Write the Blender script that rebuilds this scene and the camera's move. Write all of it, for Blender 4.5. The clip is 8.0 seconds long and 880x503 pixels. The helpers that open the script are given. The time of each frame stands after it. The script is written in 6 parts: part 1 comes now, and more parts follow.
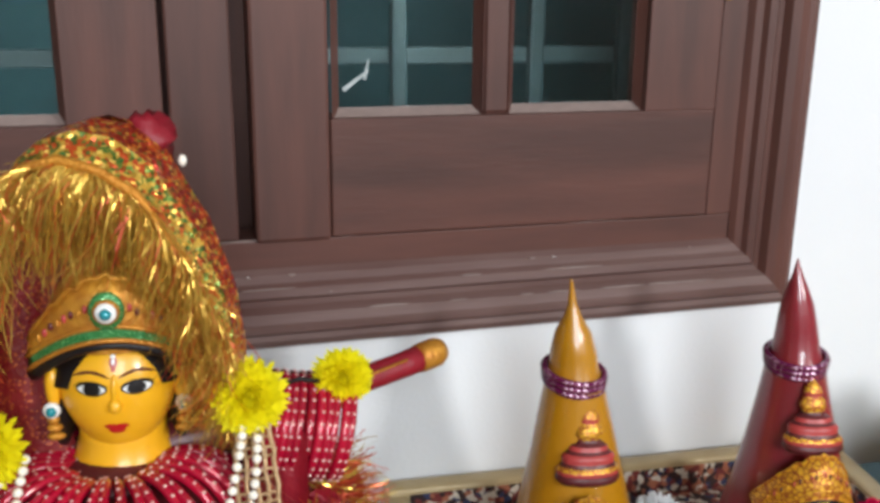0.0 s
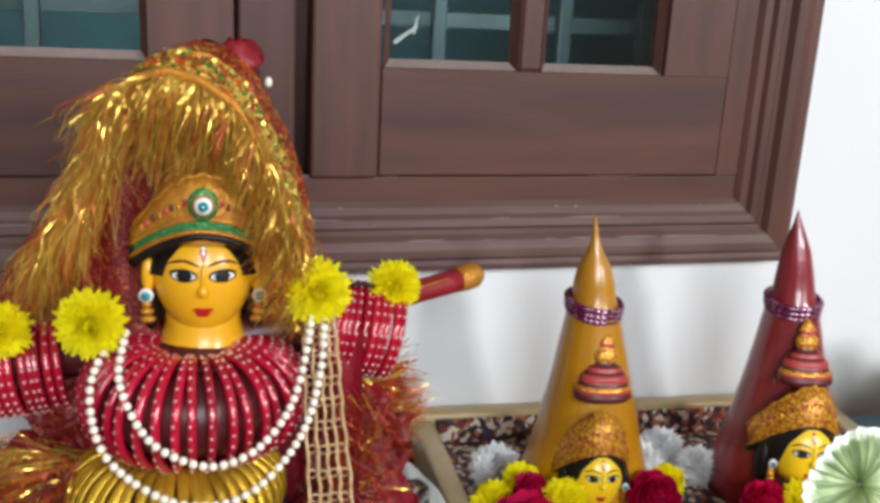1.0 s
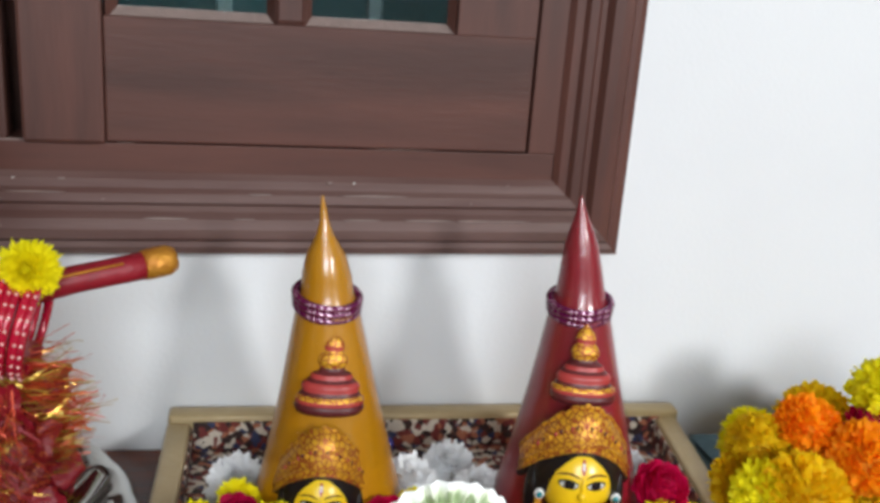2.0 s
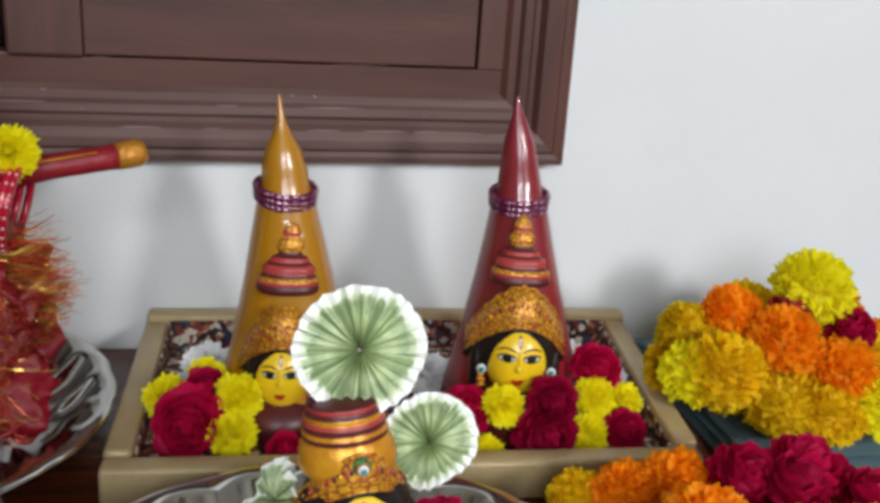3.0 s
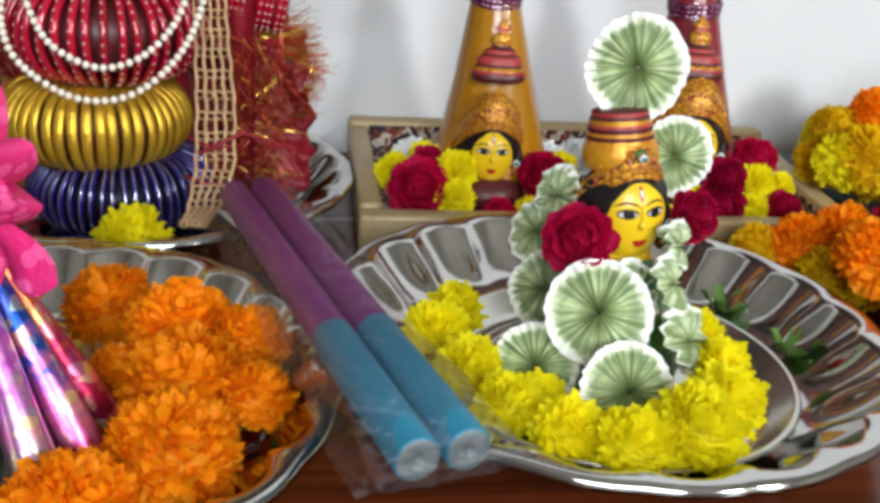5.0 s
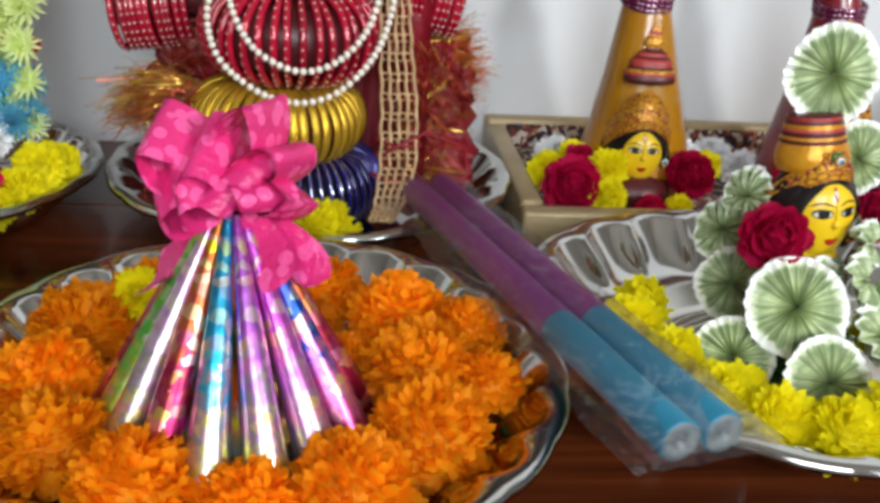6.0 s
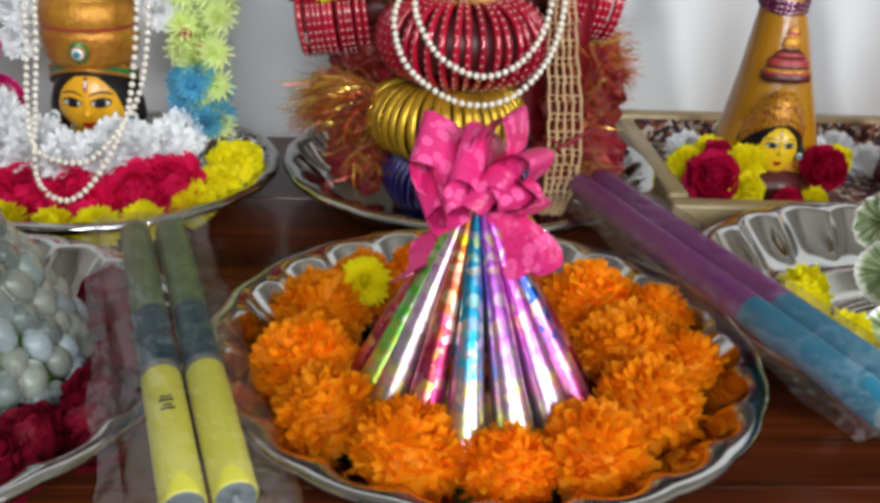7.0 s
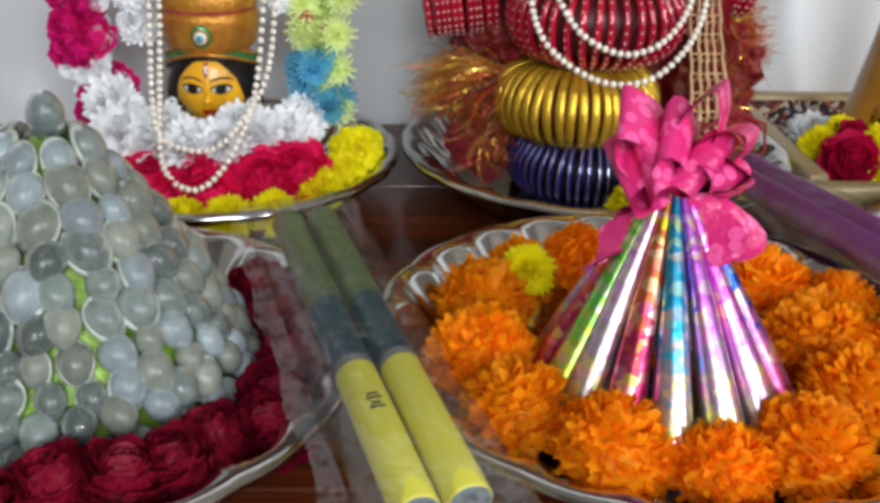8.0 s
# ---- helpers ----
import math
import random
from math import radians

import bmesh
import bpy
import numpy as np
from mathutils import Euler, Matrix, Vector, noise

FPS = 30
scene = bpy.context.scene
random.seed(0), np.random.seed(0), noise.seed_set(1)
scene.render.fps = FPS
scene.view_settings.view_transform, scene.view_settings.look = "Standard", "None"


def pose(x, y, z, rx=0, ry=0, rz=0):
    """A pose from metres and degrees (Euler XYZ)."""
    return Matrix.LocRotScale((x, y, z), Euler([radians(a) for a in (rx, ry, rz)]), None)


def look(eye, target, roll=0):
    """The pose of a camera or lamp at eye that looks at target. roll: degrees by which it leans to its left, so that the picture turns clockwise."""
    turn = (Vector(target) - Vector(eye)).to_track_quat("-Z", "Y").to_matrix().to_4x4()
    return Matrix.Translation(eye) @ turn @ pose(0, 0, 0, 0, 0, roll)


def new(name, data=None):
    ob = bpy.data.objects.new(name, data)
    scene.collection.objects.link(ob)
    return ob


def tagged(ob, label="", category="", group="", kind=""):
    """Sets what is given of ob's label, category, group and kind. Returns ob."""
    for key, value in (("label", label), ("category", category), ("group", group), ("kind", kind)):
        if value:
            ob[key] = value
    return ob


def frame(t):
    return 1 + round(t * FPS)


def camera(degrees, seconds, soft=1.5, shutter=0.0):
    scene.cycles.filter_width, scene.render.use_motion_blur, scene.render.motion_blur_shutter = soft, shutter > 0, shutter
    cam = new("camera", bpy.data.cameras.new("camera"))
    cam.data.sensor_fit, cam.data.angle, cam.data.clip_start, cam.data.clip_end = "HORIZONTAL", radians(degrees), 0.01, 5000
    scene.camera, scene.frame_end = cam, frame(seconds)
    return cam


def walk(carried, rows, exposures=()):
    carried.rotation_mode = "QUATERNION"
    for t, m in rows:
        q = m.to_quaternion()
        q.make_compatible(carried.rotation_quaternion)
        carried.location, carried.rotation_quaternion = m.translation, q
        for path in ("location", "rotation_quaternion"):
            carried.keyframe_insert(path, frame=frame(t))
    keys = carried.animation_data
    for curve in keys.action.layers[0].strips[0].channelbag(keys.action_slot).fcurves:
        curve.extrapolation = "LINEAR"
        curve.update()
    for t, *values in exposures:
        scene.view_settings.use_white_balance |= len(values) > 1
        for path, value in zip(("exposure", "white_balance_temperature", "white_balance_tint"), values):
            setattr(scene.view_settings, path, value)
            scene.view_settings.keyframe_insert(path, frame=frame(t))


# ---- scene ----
cam = camera(50.0, 8.0, soft=3.6)
PATH = [
    (0, (-0.274, 0.143, 0.409), (0.19, 2.016, -0.118), 1.6),
    (0.5, (-0.298, 0.107, 0.394), (0.148, 2.0, -0.074), 1.8),
    (1, (-0.32, 0.073, 0.38), (0.154, 1.945, -0.143), 4.0),
    (1.5, (-0.197, 0.101, 0.385), (0.203, 1.98, -0.173), 5.1),
    (2, (-0.095, 0.129, 0.372), (0.298, 2.004, -0.2), 5.2),
    (2.2, (-0.067, 0.113, 0.377), (0.306, 1.987, -0.214), 4.8),
    (3.3, (-0.072, 0.039, 0.325), (0.325, 1.898, -0.297), 4.6),
    (3.5, (-0.097, 0.031, 0.331), (0.275, 1.875, -0.347), 3.9),
    (4, (-0.138, -0.014, 0.295), (0.219, 1.815, -0.43), 3.6),
    (4.2, (-0.159, -0.031, 0.292), (0.181, 1.794, -0.454), 3.9),
    (5.3, (-0.215, -0.064, 0.266), (0.083, 1.751, -0.521), 4.5),
    (5.5, (-0.228, -0.058, 0.275), (0.048, 1.757, -0.519), 4.4),
    (6, (-0.298, -0.079, 0.278), (-0.068, 1.739, -0.523), 4.0),
    (6.5, (-0.357, -0.101, 0.291), (-0.189, 1.708, -0.545), 3.5),
    (7, (-0.393, -0.121, 0.299), (-0.253, 1.691, -0.537), 2.9),
    (7.5, (-0.424, -0.126, 0.291), (-0.293, 1.689, -0.538), 2.5),
    (8, (-0.47, -0.092, 0.281), (-0.385, 1.716, -0.571), 1.6),
]
walk(cam, [(t, look(eye, target, roll)) for t, eye, target, roll in PATH],
     exposures=((0.0, 0.09), (0.5, 0.21), (1.0, 0.06), (1.5, 0.13), (2.0, -0.06), (3.5, -0.31), (4.0, -0.16), (5.5, -0.07), (6.0, -0.13), (6.5, -0.13), (7.0, -0.14), (8.0, -0.12)))

# ---- light ----
world = bpy.data.worlds.new("world")
scene.world = world
world.use_nodes = True
wn = world.node_tree.nodes
sky = wn.new("ShaderNodeTexSky")
sky.sky_type, sky.sun_disc = "NISHITA", False
sky.sun_elevation, sky.sun_rotation = radians(40), radians(140)
world.node_tree.links.new(sky.outputs[0], wn["Background"].inputs[0])
wn["Background"].inputs[1].default_value = 0.12


def area_lamp(name, m, sx, sy, watts, color):
    data = bpy.data.lights.new(name, "AREA")
    data.shape, data.size, data.size_y, data.energy, data.color = "RECTANGLE", sx, sy, watts, color
    ob = new(name, data)
    ob.matrix_world = m
    return ob


# daylight through a high window behind the camera, and an added frontal fill lamp
area_lamp("high_window_daylight", look((1.42, -1.58, 1.10), (-0.1, 0.75, 0.1)), 0.36, 0.42, 44, (0.96, 0.985, 1.0))
area_lamp("front_fill_lamp", look((-0.25, -1.58, 0.98), (-0.3, 0.6, 0.0)), 1.1, 0.9, 40, (0.90, 0.96, 1.0))
scene.view_settings.exposure = 0.36


# ---- materials ----
def mat(name, color, rough=0.5, metal=0.0, second=None, scale=40.0, amount=0.5, bump=0.0, bump_scale=200.0, vary=0.0, coat=0.0, sheen=0.0, spec=0.5, stretch=None):
    """Colour in two tones by noise at two scales, with relief and a change of value from piece to piece."""
    m = bpy.data.materials.new(name)
    m.use_nodes = True
    nt = m.node_tree
    n, link = nt.nodes, nt.links.new
    p = n["Principled BSDF"]
    p.inputs["Roughness"].default_value = rough
    p.inputs["Metallic"].default_value = metal
    p.inputs["Coat Weight"].default_value = coat
    p.inputs["Sheen Weight"].default_value = sheen
    p.inputs["Specular IOR Level"].default_value = spec
    tc = n.new("ShaderNodeTexCoord")
    vec = tc.outputs["Object"]
    if stretch:
        mp = n.new("ShaderNodeMapping")
        mp.inputs["Scale"].default_value = stretch
        link(vec, mp.inputs[0])
        vec = mp.outputs[0]
    second = second or tuple(c * 0.6 for c in color)
    noise_a = n.new("ShaderNodeTexNoise")
    noise_a.inputs["Scale"].default_value, noise_a.inputs["Detail"].default_value = scale, 6
    link(vec, noise_a.inputs[0])
    noise_b = n.new("ShaderNodeTexNoise")
    noise_b.inputs["Scale"].default_value = scale * 0.17
    link(vec, noise_b.inputs[0])
    add = n.new("ShaderNodeMath")
    add.operation = "ADD"
    link(noise_a.outputs[0], add.inputs[0])
    link(noise_b.outputs[0], add.inputs[1])
    ramp = n.new("ShaderNodeMapRange")
    ramp.inputs[1].default_value, ramp.inputs[2].default_value = 0.75, 1.25
    ramp.inputs[3].default_value, ramp.inputs[4].default_value = 0.0, amount
    link(add.outputs[0], ramp.inputs[0])
    mix = n.new("ShaderNodeMix")
    mix.data_type = "RGBA"
    mix.inputs[6].default_value, mix.inputs[7].default_value = (*color, 1), (*second, 1)
    link(ramp.outputs[0], mix.inputs[0])
    out = mix.outputs[2]
    if vary:
        info = n.new("ShaderNodeObjectInfo")
        mr = n.new("ShaderNodeMapRange")
        mr.inputs[3].default_value, mr.inputs[4].default_value = 1 - vary, 1 + vary
        link(info.outputs["Random"], mr.inputs[0])
        hsv = n.new("ShaderNodeHueSaturation")
        link(out, hsv.inputs["Color"])
        link(mr.outputs[0], hsv.inputs["Value"])
        out = hsv.outputs[0]
    link(out, p.inputs["Base Color"])
    if bump:
        nb = n.new("ShaderNodeTexNoise")
        nb.inputs["Scale"].default_value, nb.inputs["Detail"].default_value = bump_scale, 4
        link(vec, nb.inputs[0])
        bp = n.new("ShaderNodeBump")
        bp.inputs["Strength"].default_value, bp.inputs["Distance"].default_value = bump, 0.002
        link(nb.outputs[0], bp.inputs["Height"])
        link(bp.outputs[0], p.inputs["Normal"])
    return m


def petal_mat(name, color, second, vary=0.1, through_light=0.4):
    """Thin petals: half the light is scattered back, part of it goes through."""
    m = mat(name, color, 0.6, second=second, scale=90, amount=0.8, vary=vary, spec=0.25)
    n, link = m.node_tree.nodes, m.node_tree.links.new
    p = n["Principled BSDF"]
    tr, mix = n.new("ShaderNodeBsdfTranslucent"), n.new("ShaderNodeMixShader")
    link(p.inputs["Base Color"].links[0].from_socket, tr.inputs[0])
    mix.inputs[0].default_value = through_light
    link(p.outputs[0], mix.inputs[1])
    link(tr.outputs[0], mix.inputs[2])
    link(mix.outputs[0], n["Material Output"].inputs[0])
    return m


def film(name, tint, gloss, wrinkle, milk=0.0):
    """Clear film: lets the light straight through, with a glossy skin and a little milkiness."""
    m = bpy.data.materials.new(name)
    m.use_nodes = True
    nt = m.node_tree
    n, link = nt.nodes, nt.links.new
    n.remove(n["Principled BSDF"])
    tr, gl, mix = n.new("ShaderNodeBsdfTransparent"), n.new("ShaderNodeBsdfGlossy"), n.new("ShaderNodeMixShader")
    tr.inputs[0].default_value = (*tint, 1)
    gl.inputs["Roughness"].default_value = 0.12
    tc, nz, bp = n.new("ShaderNodeTexCoord"), n.new("ShaderNodeTexNoise"), n.new("ShaderNodeBump")
    nz.inputs["Scale"].default_value, nz.inputs["Detail"].default_value = wrinkle, 3
    bp.inputs["Strength"].default_value, bp.inputs["Distance"].default_value = 0.9, 0.006
    link(tc.outputs["Object"], nz.inputs[0])
    link(nz.outputs[0], bp.inputs["Height"])
    link(bp.outputs[0], gl.inputs["Normal"])
    mix.inputs[0].default_value = gloss
    link(tr.outputs[0], mix.inputs[1])
    link(gl.outputs[0], mix.inputs[2])
    out = mix.outputs[0]
    if milk:
        df, mk = n.new("ShaderNodeBsdfDiffuse"), n.new("ShaderNodeMixShader")
        df.inputs[0].default_value, mk.inputs[0].default_value = (0.85, 0.85, 0.86, 1), milk
        link(out, mk.inputs[1])
        link(df.outputs[0], mk.inputs[2])
        out = mk.outputs[0]
    link(out, n["Material Output"].inputs[0])
    return m


def dotted(name, color, dot, rough, metal, scale, cut, dot_metal=0.9):
    """Cloth or foil with small bright flecks."""
    m = mat(name, color, rough, metal, scale=60, amount=0.7, bump=0.5, bump_scale=350)
    n, link = m.node_tree.nodes, m.node_tree.links.new
    p = n["Principled BSDF"]
    tc, vo, lt = n.new("ShaderNodeTexCoord"), n.new("ShaderNodeTexVoronoi"), n.new("ShaderNodeMath")
    vo.inputs["Scale"].default_value = scale
    lt.operation, lt.inputs[1].default_value = "LESS_THAN", cut
    link(tc.outputs["Object"], vo.inputs[0])
    link(vo.outputs[0], lt.inputs[0])
    mix = n.new("ShaderNodeMix")
    mix.data_type = "RGBA"
    link(lt.outputs[0], mix.inputs[0])
    link(p.inputs["Base Color"].links[0].from_socket, mix.inputs[6])
    mix.inputs[7].default_value = (*dot, 1)
    link(mix.outputs[2], p.inputs["Base Color"])
    if dot_metal != metal:
        mr = n.new("ShaderNodeMapRange")
        mr.inputs[3].default_value, mr.inputs[4].default_value = metal, dot_metal
        link(lt.outputs[0], mr.inputs[0])
        link(mr.outputs[0], p.inputs["Metallic"])
    return m


def filigree(name, color, line, scale):
    """Gold paint with a net of fine drawn lines."""
    m = mat(name, color, 0.33, 0.35, scale=60, amount=0.7, bump=0.4, bump_scale=350)
    n, link = m.node_tree.nodes, m.node_tree.links.new
    p = n["Principled BSDF"]
    tc, vo, mr, mix = n.new("ShaderNodeTexCoord"), n.new("ShaderNodeTexVoronoi"), n.new("ShaderNodeMapRange"), n.new("ShaderNodeMix")
    vo.feature = "DISTANCE_TO_EDGE"
    vo.inputs["Scale"].default_value = scale
    link(tc.outputs["Object"], vo.inputs["Vector"])
    mr.inputs[1].default_value, mr.inputs[2].default_value, mr.inputs[3].default_value, mr.inputs[4].default_value = 0.05, 0.14, 0.85, 0.0
    link(vo.outputs["Distance"], mr.inputs[0])
    mix.data_type = "RGBA"
    link(mr.outputs[0], mix.inputs[0])
    link(p.inputs["Base Color"].links[0].from_socket, mix.inputs[6])
    mix.inputs[7].default_value = (*line, 1)
    link(mix.outputs[2], p.inputs["Base Color"])
    return m


def sequins(name, scale, stops):
    """Small flat discs of several colours, each tipped its own way."""
    m = mat(name, (0.4, 0.1, 0.02), 0.3, 0.5, scale=60)
    n, link = m.node_tree.nodes, m.node_tree.links.new
    p = n["Principled BSDF"]
    tc, vo, sep, ramp = n.new("ShaderNodeTexCoord"), n.new("ShaderNodeTexVoronoi"), n.new("ShaderNodeSeparateColor"), n.new("ShaderNodeValToRGB")
    vo.inputs["Scale"].default_value = scale
    link(tc.outputs["Object"], vo.inputs[0])
    link(vo.outputs["Color"], sep.inputs[0])
    ramp.color_ramp.interpolation = "CONSTANT"
    els = ramp.color_ramp.elements
    for _ in range(len(stops) - 2):
        els.new(0.5)
    for e, (pos, c) in zip(els, stops):
        e.position, e.color = pos, (*c, 1)
    link(sep.outputs[0], ramp.inputs[0])
    link(ramp.outputs[0], p.inputs["Base Color"])
    geo, off, nor = n.new("ShaderNodeNewGeometry"), n.new("ShaderNodeVectorMath"), n.new("ShaderNodeVectorMath")
    off.operation, nor.operation = "MULTIPLY_ADD", "NORMALIZE"
    off.inputs[1].default_value = (1.1, 1.1, 1.1)
    sub = n.new("ShaderNodeVectorMath")
    sub.operation, sub.inputs[1].default_value = "SUBTRACT", (0.5, 0.5, 0.5)
    link(vo.outputs["Color"], sub.inputs[0])
    link(sub.outputs[0], off.inputs[0])
    link(geo.outputs["Normal"], off.inputs[2])
    link(off.outputs[0], nor.inputs[0])
    link(nor.outputs[0], p.inputs["Normal"])
    return m


def foil(name, stops, rough=0.33):
    """Metallic wrapping in bands of colour along its length (local z from 0 to 1), with holographic flecks."""
    m = bpy.data.materials.new(name)
    m.use_nodes = True
    n, link = m.node_tree.nodes, m.node_tree.links.new
    p = n["Principled BSDF"]
    p.inputs["Metallic"].default_value, p.inputs["Roughness"].default_value = 0.85, rough
    tc, sep, nz, add = n.new("ShaderNodeTexCoord"), n.new("ShaderNodeSeparateXYZ"), n.new("ShaderNodeTexNoise"), n.new("ShaderNodeMath")
    link(tc.outputs["Object"], sep.inputs[0])
    link(tc.outputs["Object"], nz.inputs[0])
    nz.inputs["Scale"].default_value, nz.inputs["Detail"].default_value = 150, 3
    sc = n.new("ShaderNodeMath")
    sc.operation, sc.inputs[1].default_value, sc.inputs[2].default_value = "MULTIPLY_ADD", 0.95, -0.48
    link(nz.outputs[0], sc.inputs[0])
    ml = n.new("ShaderNodeMath")
    ml.operation, ml.inputs[1].default_value = "MULTIPLY", 1 / 0.13
    link(sep.outputs[2], ml.inputs[0])
    link(ml.outputs[0], add.inputs[0])
    link(sc.outputs[0], add.inputs[1])
    ramp = n.new("ShaderNodeValToRGB")
    els = ramp.color_ramp.elements
    while len(els) < len(stops):
        els.new(0.5)
    for e, (pos, c) in zip(els, stops):
        e.position, e.color = pos, (*c, 1)
    link(add.outputs[0], ramp.inputs[0])
    n2, r2, mx = n.new("ShaderNodeTexVoronoi"), n.new("ShaderNodeMapRange"), n.new("ShaderNodeMix")
    n2.inputs["Scale"].default_value = 190
    link(tc.outputs["Object"], n2.inputs[0])
    sp = n.new("ShaderNodeSeparateColor")
    link(n2.outputs["Color"], sp.inputs[0])
    r2.inputs[1].default_value, r2.inputs[2].default_value, r2.inputs[4].default_value = 0.55, 0.95, 0.55
    link(sp.outputs[0], r2.inputs[0])
    mx.data_type = "RGBA"
    link(r2.outputs[0], mx.inputs[0])
    link(ramp.outputs[0], mx.inputs[6])
    link(n2.outputs["Color"], mx.inputs[7])
    link(mx.outputs[2], p.inputs["Base Color"])
    bp = n.new("ShaderNodeBump")
    bp.inputs["Strength"].default_value, bp.inputs["Distance"].default_value = 0.15, 0.002
    link(nz.outputs[0], bp.inputs["Height"])
    link(bp.outputs[0], p.inputs["Normal"])
    return m


M_WALL = mat("white_wall_paint", (0.78, 0.79, 0.80), 0.75, second=(0.72, 0.73, 0.75), scale=9, amount=0.6, bump=0.12, bump_scale=260)
M_ROOM = mat("cream_room_paint", (0.36, 0.335, 0.30), 0.8, second=(0.30, 0.275, 0.245), scale=5, amount=0.6)
M_WOOD = mat("dark_window_wood", (0.112, 0.042, 0.031), 0.5, second=(0.058, 0.024, 0.019), scale=14, amount=0.9, bump=0.10, bump_scale=90, stretch=(4, 1, 0.5), vary=0.06, spec=0.35)
M_WOODH = mat("dark_window_wood_cross", (0.112, 0.042, 0.031), 0.5, second=(0.058, 0.024, 0.019), scale=14, amount=0.9, bump=0.10, bump_scale=90, stretch=(0.5, 1, 4), vary=0.06, spec=0.35)
M_WOODD = mat("dusty_window_wood", (0.095, 0.044, 0.037), 0.6, second=(0.175, 0.110, 0.098), scale=11, amount=0.9, bump=0.25, bump_scale=120, stretch=(0.5, 1, 6), spec=0.4)
M_PUTTY = mat("dusty_putty", (0.26, 0.19, 0.17), 0.8, scale=120, bump=0.5)
M_TABLE = mat("polished_red_brown_wood", (0.125, 0.026, 0.007), 0.22, second=(0.036, 0.008, 0.003), scale=18, amount=1.0, bump=0.1, bump_scale=90, stretch=(0.3, 6, 1), coat=0.1, spec=0.35)
M_FLOOR = mat("floor_tile", (0.17, 0.14, 0.11), 0.4, scale=12)
M_STEEL = mat("stainless_steel", (0.62, 0.62, 0.60), 0.12, 1.0, second=(0.50, 0.50, 0.48), scale=70, bump=0.05, bump_scale=60)
M_BRASSY = mat("brushed_steel_plate", (0.66, 0.66, 0.60), 0.2, 1.0, second=(0.5, 0.5, 0.45), scale=90)
M_ORANGE = petal_mat("orange_petals", (1.0, 0.43, 0.005), (1.0, 0.29, 0.003), 0.06, 0.5)
M_YELLOW = petal_mat("yellow_petals", (1.0, 0.95, 0.018), (1.0, 0.88, 0.010), 0.05, 0.5)
M_OCHRE = petal_mat("deep_yellow_petals", (0.96, 0.72, 0.010), (0.90, 0.58, 0.006), 0.1, 0.5)
M_WHITEP = petal_mat("white_petals", (0.98, 0.98, 0.99), (0.96, 0.97, 0.98), 0.02, 0.2)
M_ROSE = petal_mat("crimson_rose_petals", (0.62, 0.005, 0.085), (0.46, 0.003, 0.05), 0.2, 0.5)
M_PINKP = petal_mat("bright_pink_petals", (0.92, 0.016, 0.15), (0.80, 0.010, 0.11), 0.1)
M_MAGP = petal_mat("magenta_petals", (0.88, 0.02, 0.30), (0.74, 0.012, 0.20), 0.1)
M_BLUEP = petal_mat("blue_paper_petals", (0.08, 0.42, 0.74), (0.30, 0.72, 0.74), 0.2)
M_LIMEP = petal_mat("lime_paper_petals", (0.92, 0.96, 0.46), (0.80, 0.94, 0.52), 0.12)
M_DARKROSE = petal_mat("dark_velvet_petals", (0.24, 0.002, 0.022), (0.14, 0.001, 0.012), 0.15, 0.25)
M_LEAF = mat("green_leaf", (0.07, 0.16, 0.02), 0.45, second=(0.12, 0.22, 0.03), scale=60, vary=0.2)
M_SKIN = mat("yellow_painted_clay", (0.80, 0.40, 0.012), 0.32, second=(0.72, 0.32, 0.01), scale=50, amount=0.5, coat=0.25)
M_SKINL = mat("lemon_yellow_painted_clay", (0.86, 0.58, 0.014), 0.32, second=(0.80, 0.47, 0.010), scale=50, amount=0.5, coat=0.25)
M_HAIR = mat("black_paint", (0.010, 0.007, 0.007), 0.42, scale=50, spec=0.3)
M_GOLD = mat("gold_paint", (0.62, 0.29, 0.03), 0.34, 0.45, second=(0.42, 0.14, 0.02), scale=160, amount=0.9, bump=0.5, bump_scale=420)
M_REDP = mat("red_paint", (0.44, 0.05, 0.045), 0.4, second=(0.26, 0.015, 0.015), scale=100)
M_MAROONP = mat("maroon_paint", (0.10, 0.012, 0.014), 0.4, scale=100)
M_GREENG = dotted("green_glitter", (0.03, 0.20, 0.05), (0.35, 0.72, 0.35), 0.35, 0.2, 700, 0.3)
M_WHITE = mat("white_paint", (0.80, 0.80, 0.78), 0.3, scale=50, amount=0.2)
M_TEAL = mat("teal_jewel", (0.02, 0.30, 0.36), 0.12, 0.2, scale=80, coat=0.6)
M_LIP = mat("lip_red", (0.50, 0.015, 0.015), 0.3, scale=50)
M_GOLDB = mat("gold_bangle", (0.78, 0.50, 0.045), 0.27, 0.7, second=(0.55, 0.30, 0.02), scale=160, bump=0.4, bump_scale=500, vary=0.2)
M_BLUEB = mat("dark_blue_bangle", (0.012, 0.010, 0.17), 0.14, 0.25, second=(0.003, 0.003, 0.02), scale=120, vary=0.3, coat=0.5)
M_SILVERB = mat("silver_bangle", (0.55, 0.55, 0.6), 0.2, 0.9, scale=120)
M_MAROONB = mat("maroon_glass_bangle", (0.42, 0.005, 0.030), 0.16, 0.1, second=(0.28, 0.003, 0.018), scale=120, vary=0.25, coat=0.4)
M_FLECK = mat("pale_pink_bead", (0.78, 0.46, 0.44), 0.2, 0.2, second=(0.6, 0.2, 0.2), scale=300, coat=0.4)
M_PURPLEB = dotted("purple_beaded_bangle", (0.15, 0.008, 0.07), (0.75, 0.45, 0.6), 0.25, 0.2, 380, 0.36, 0.5)
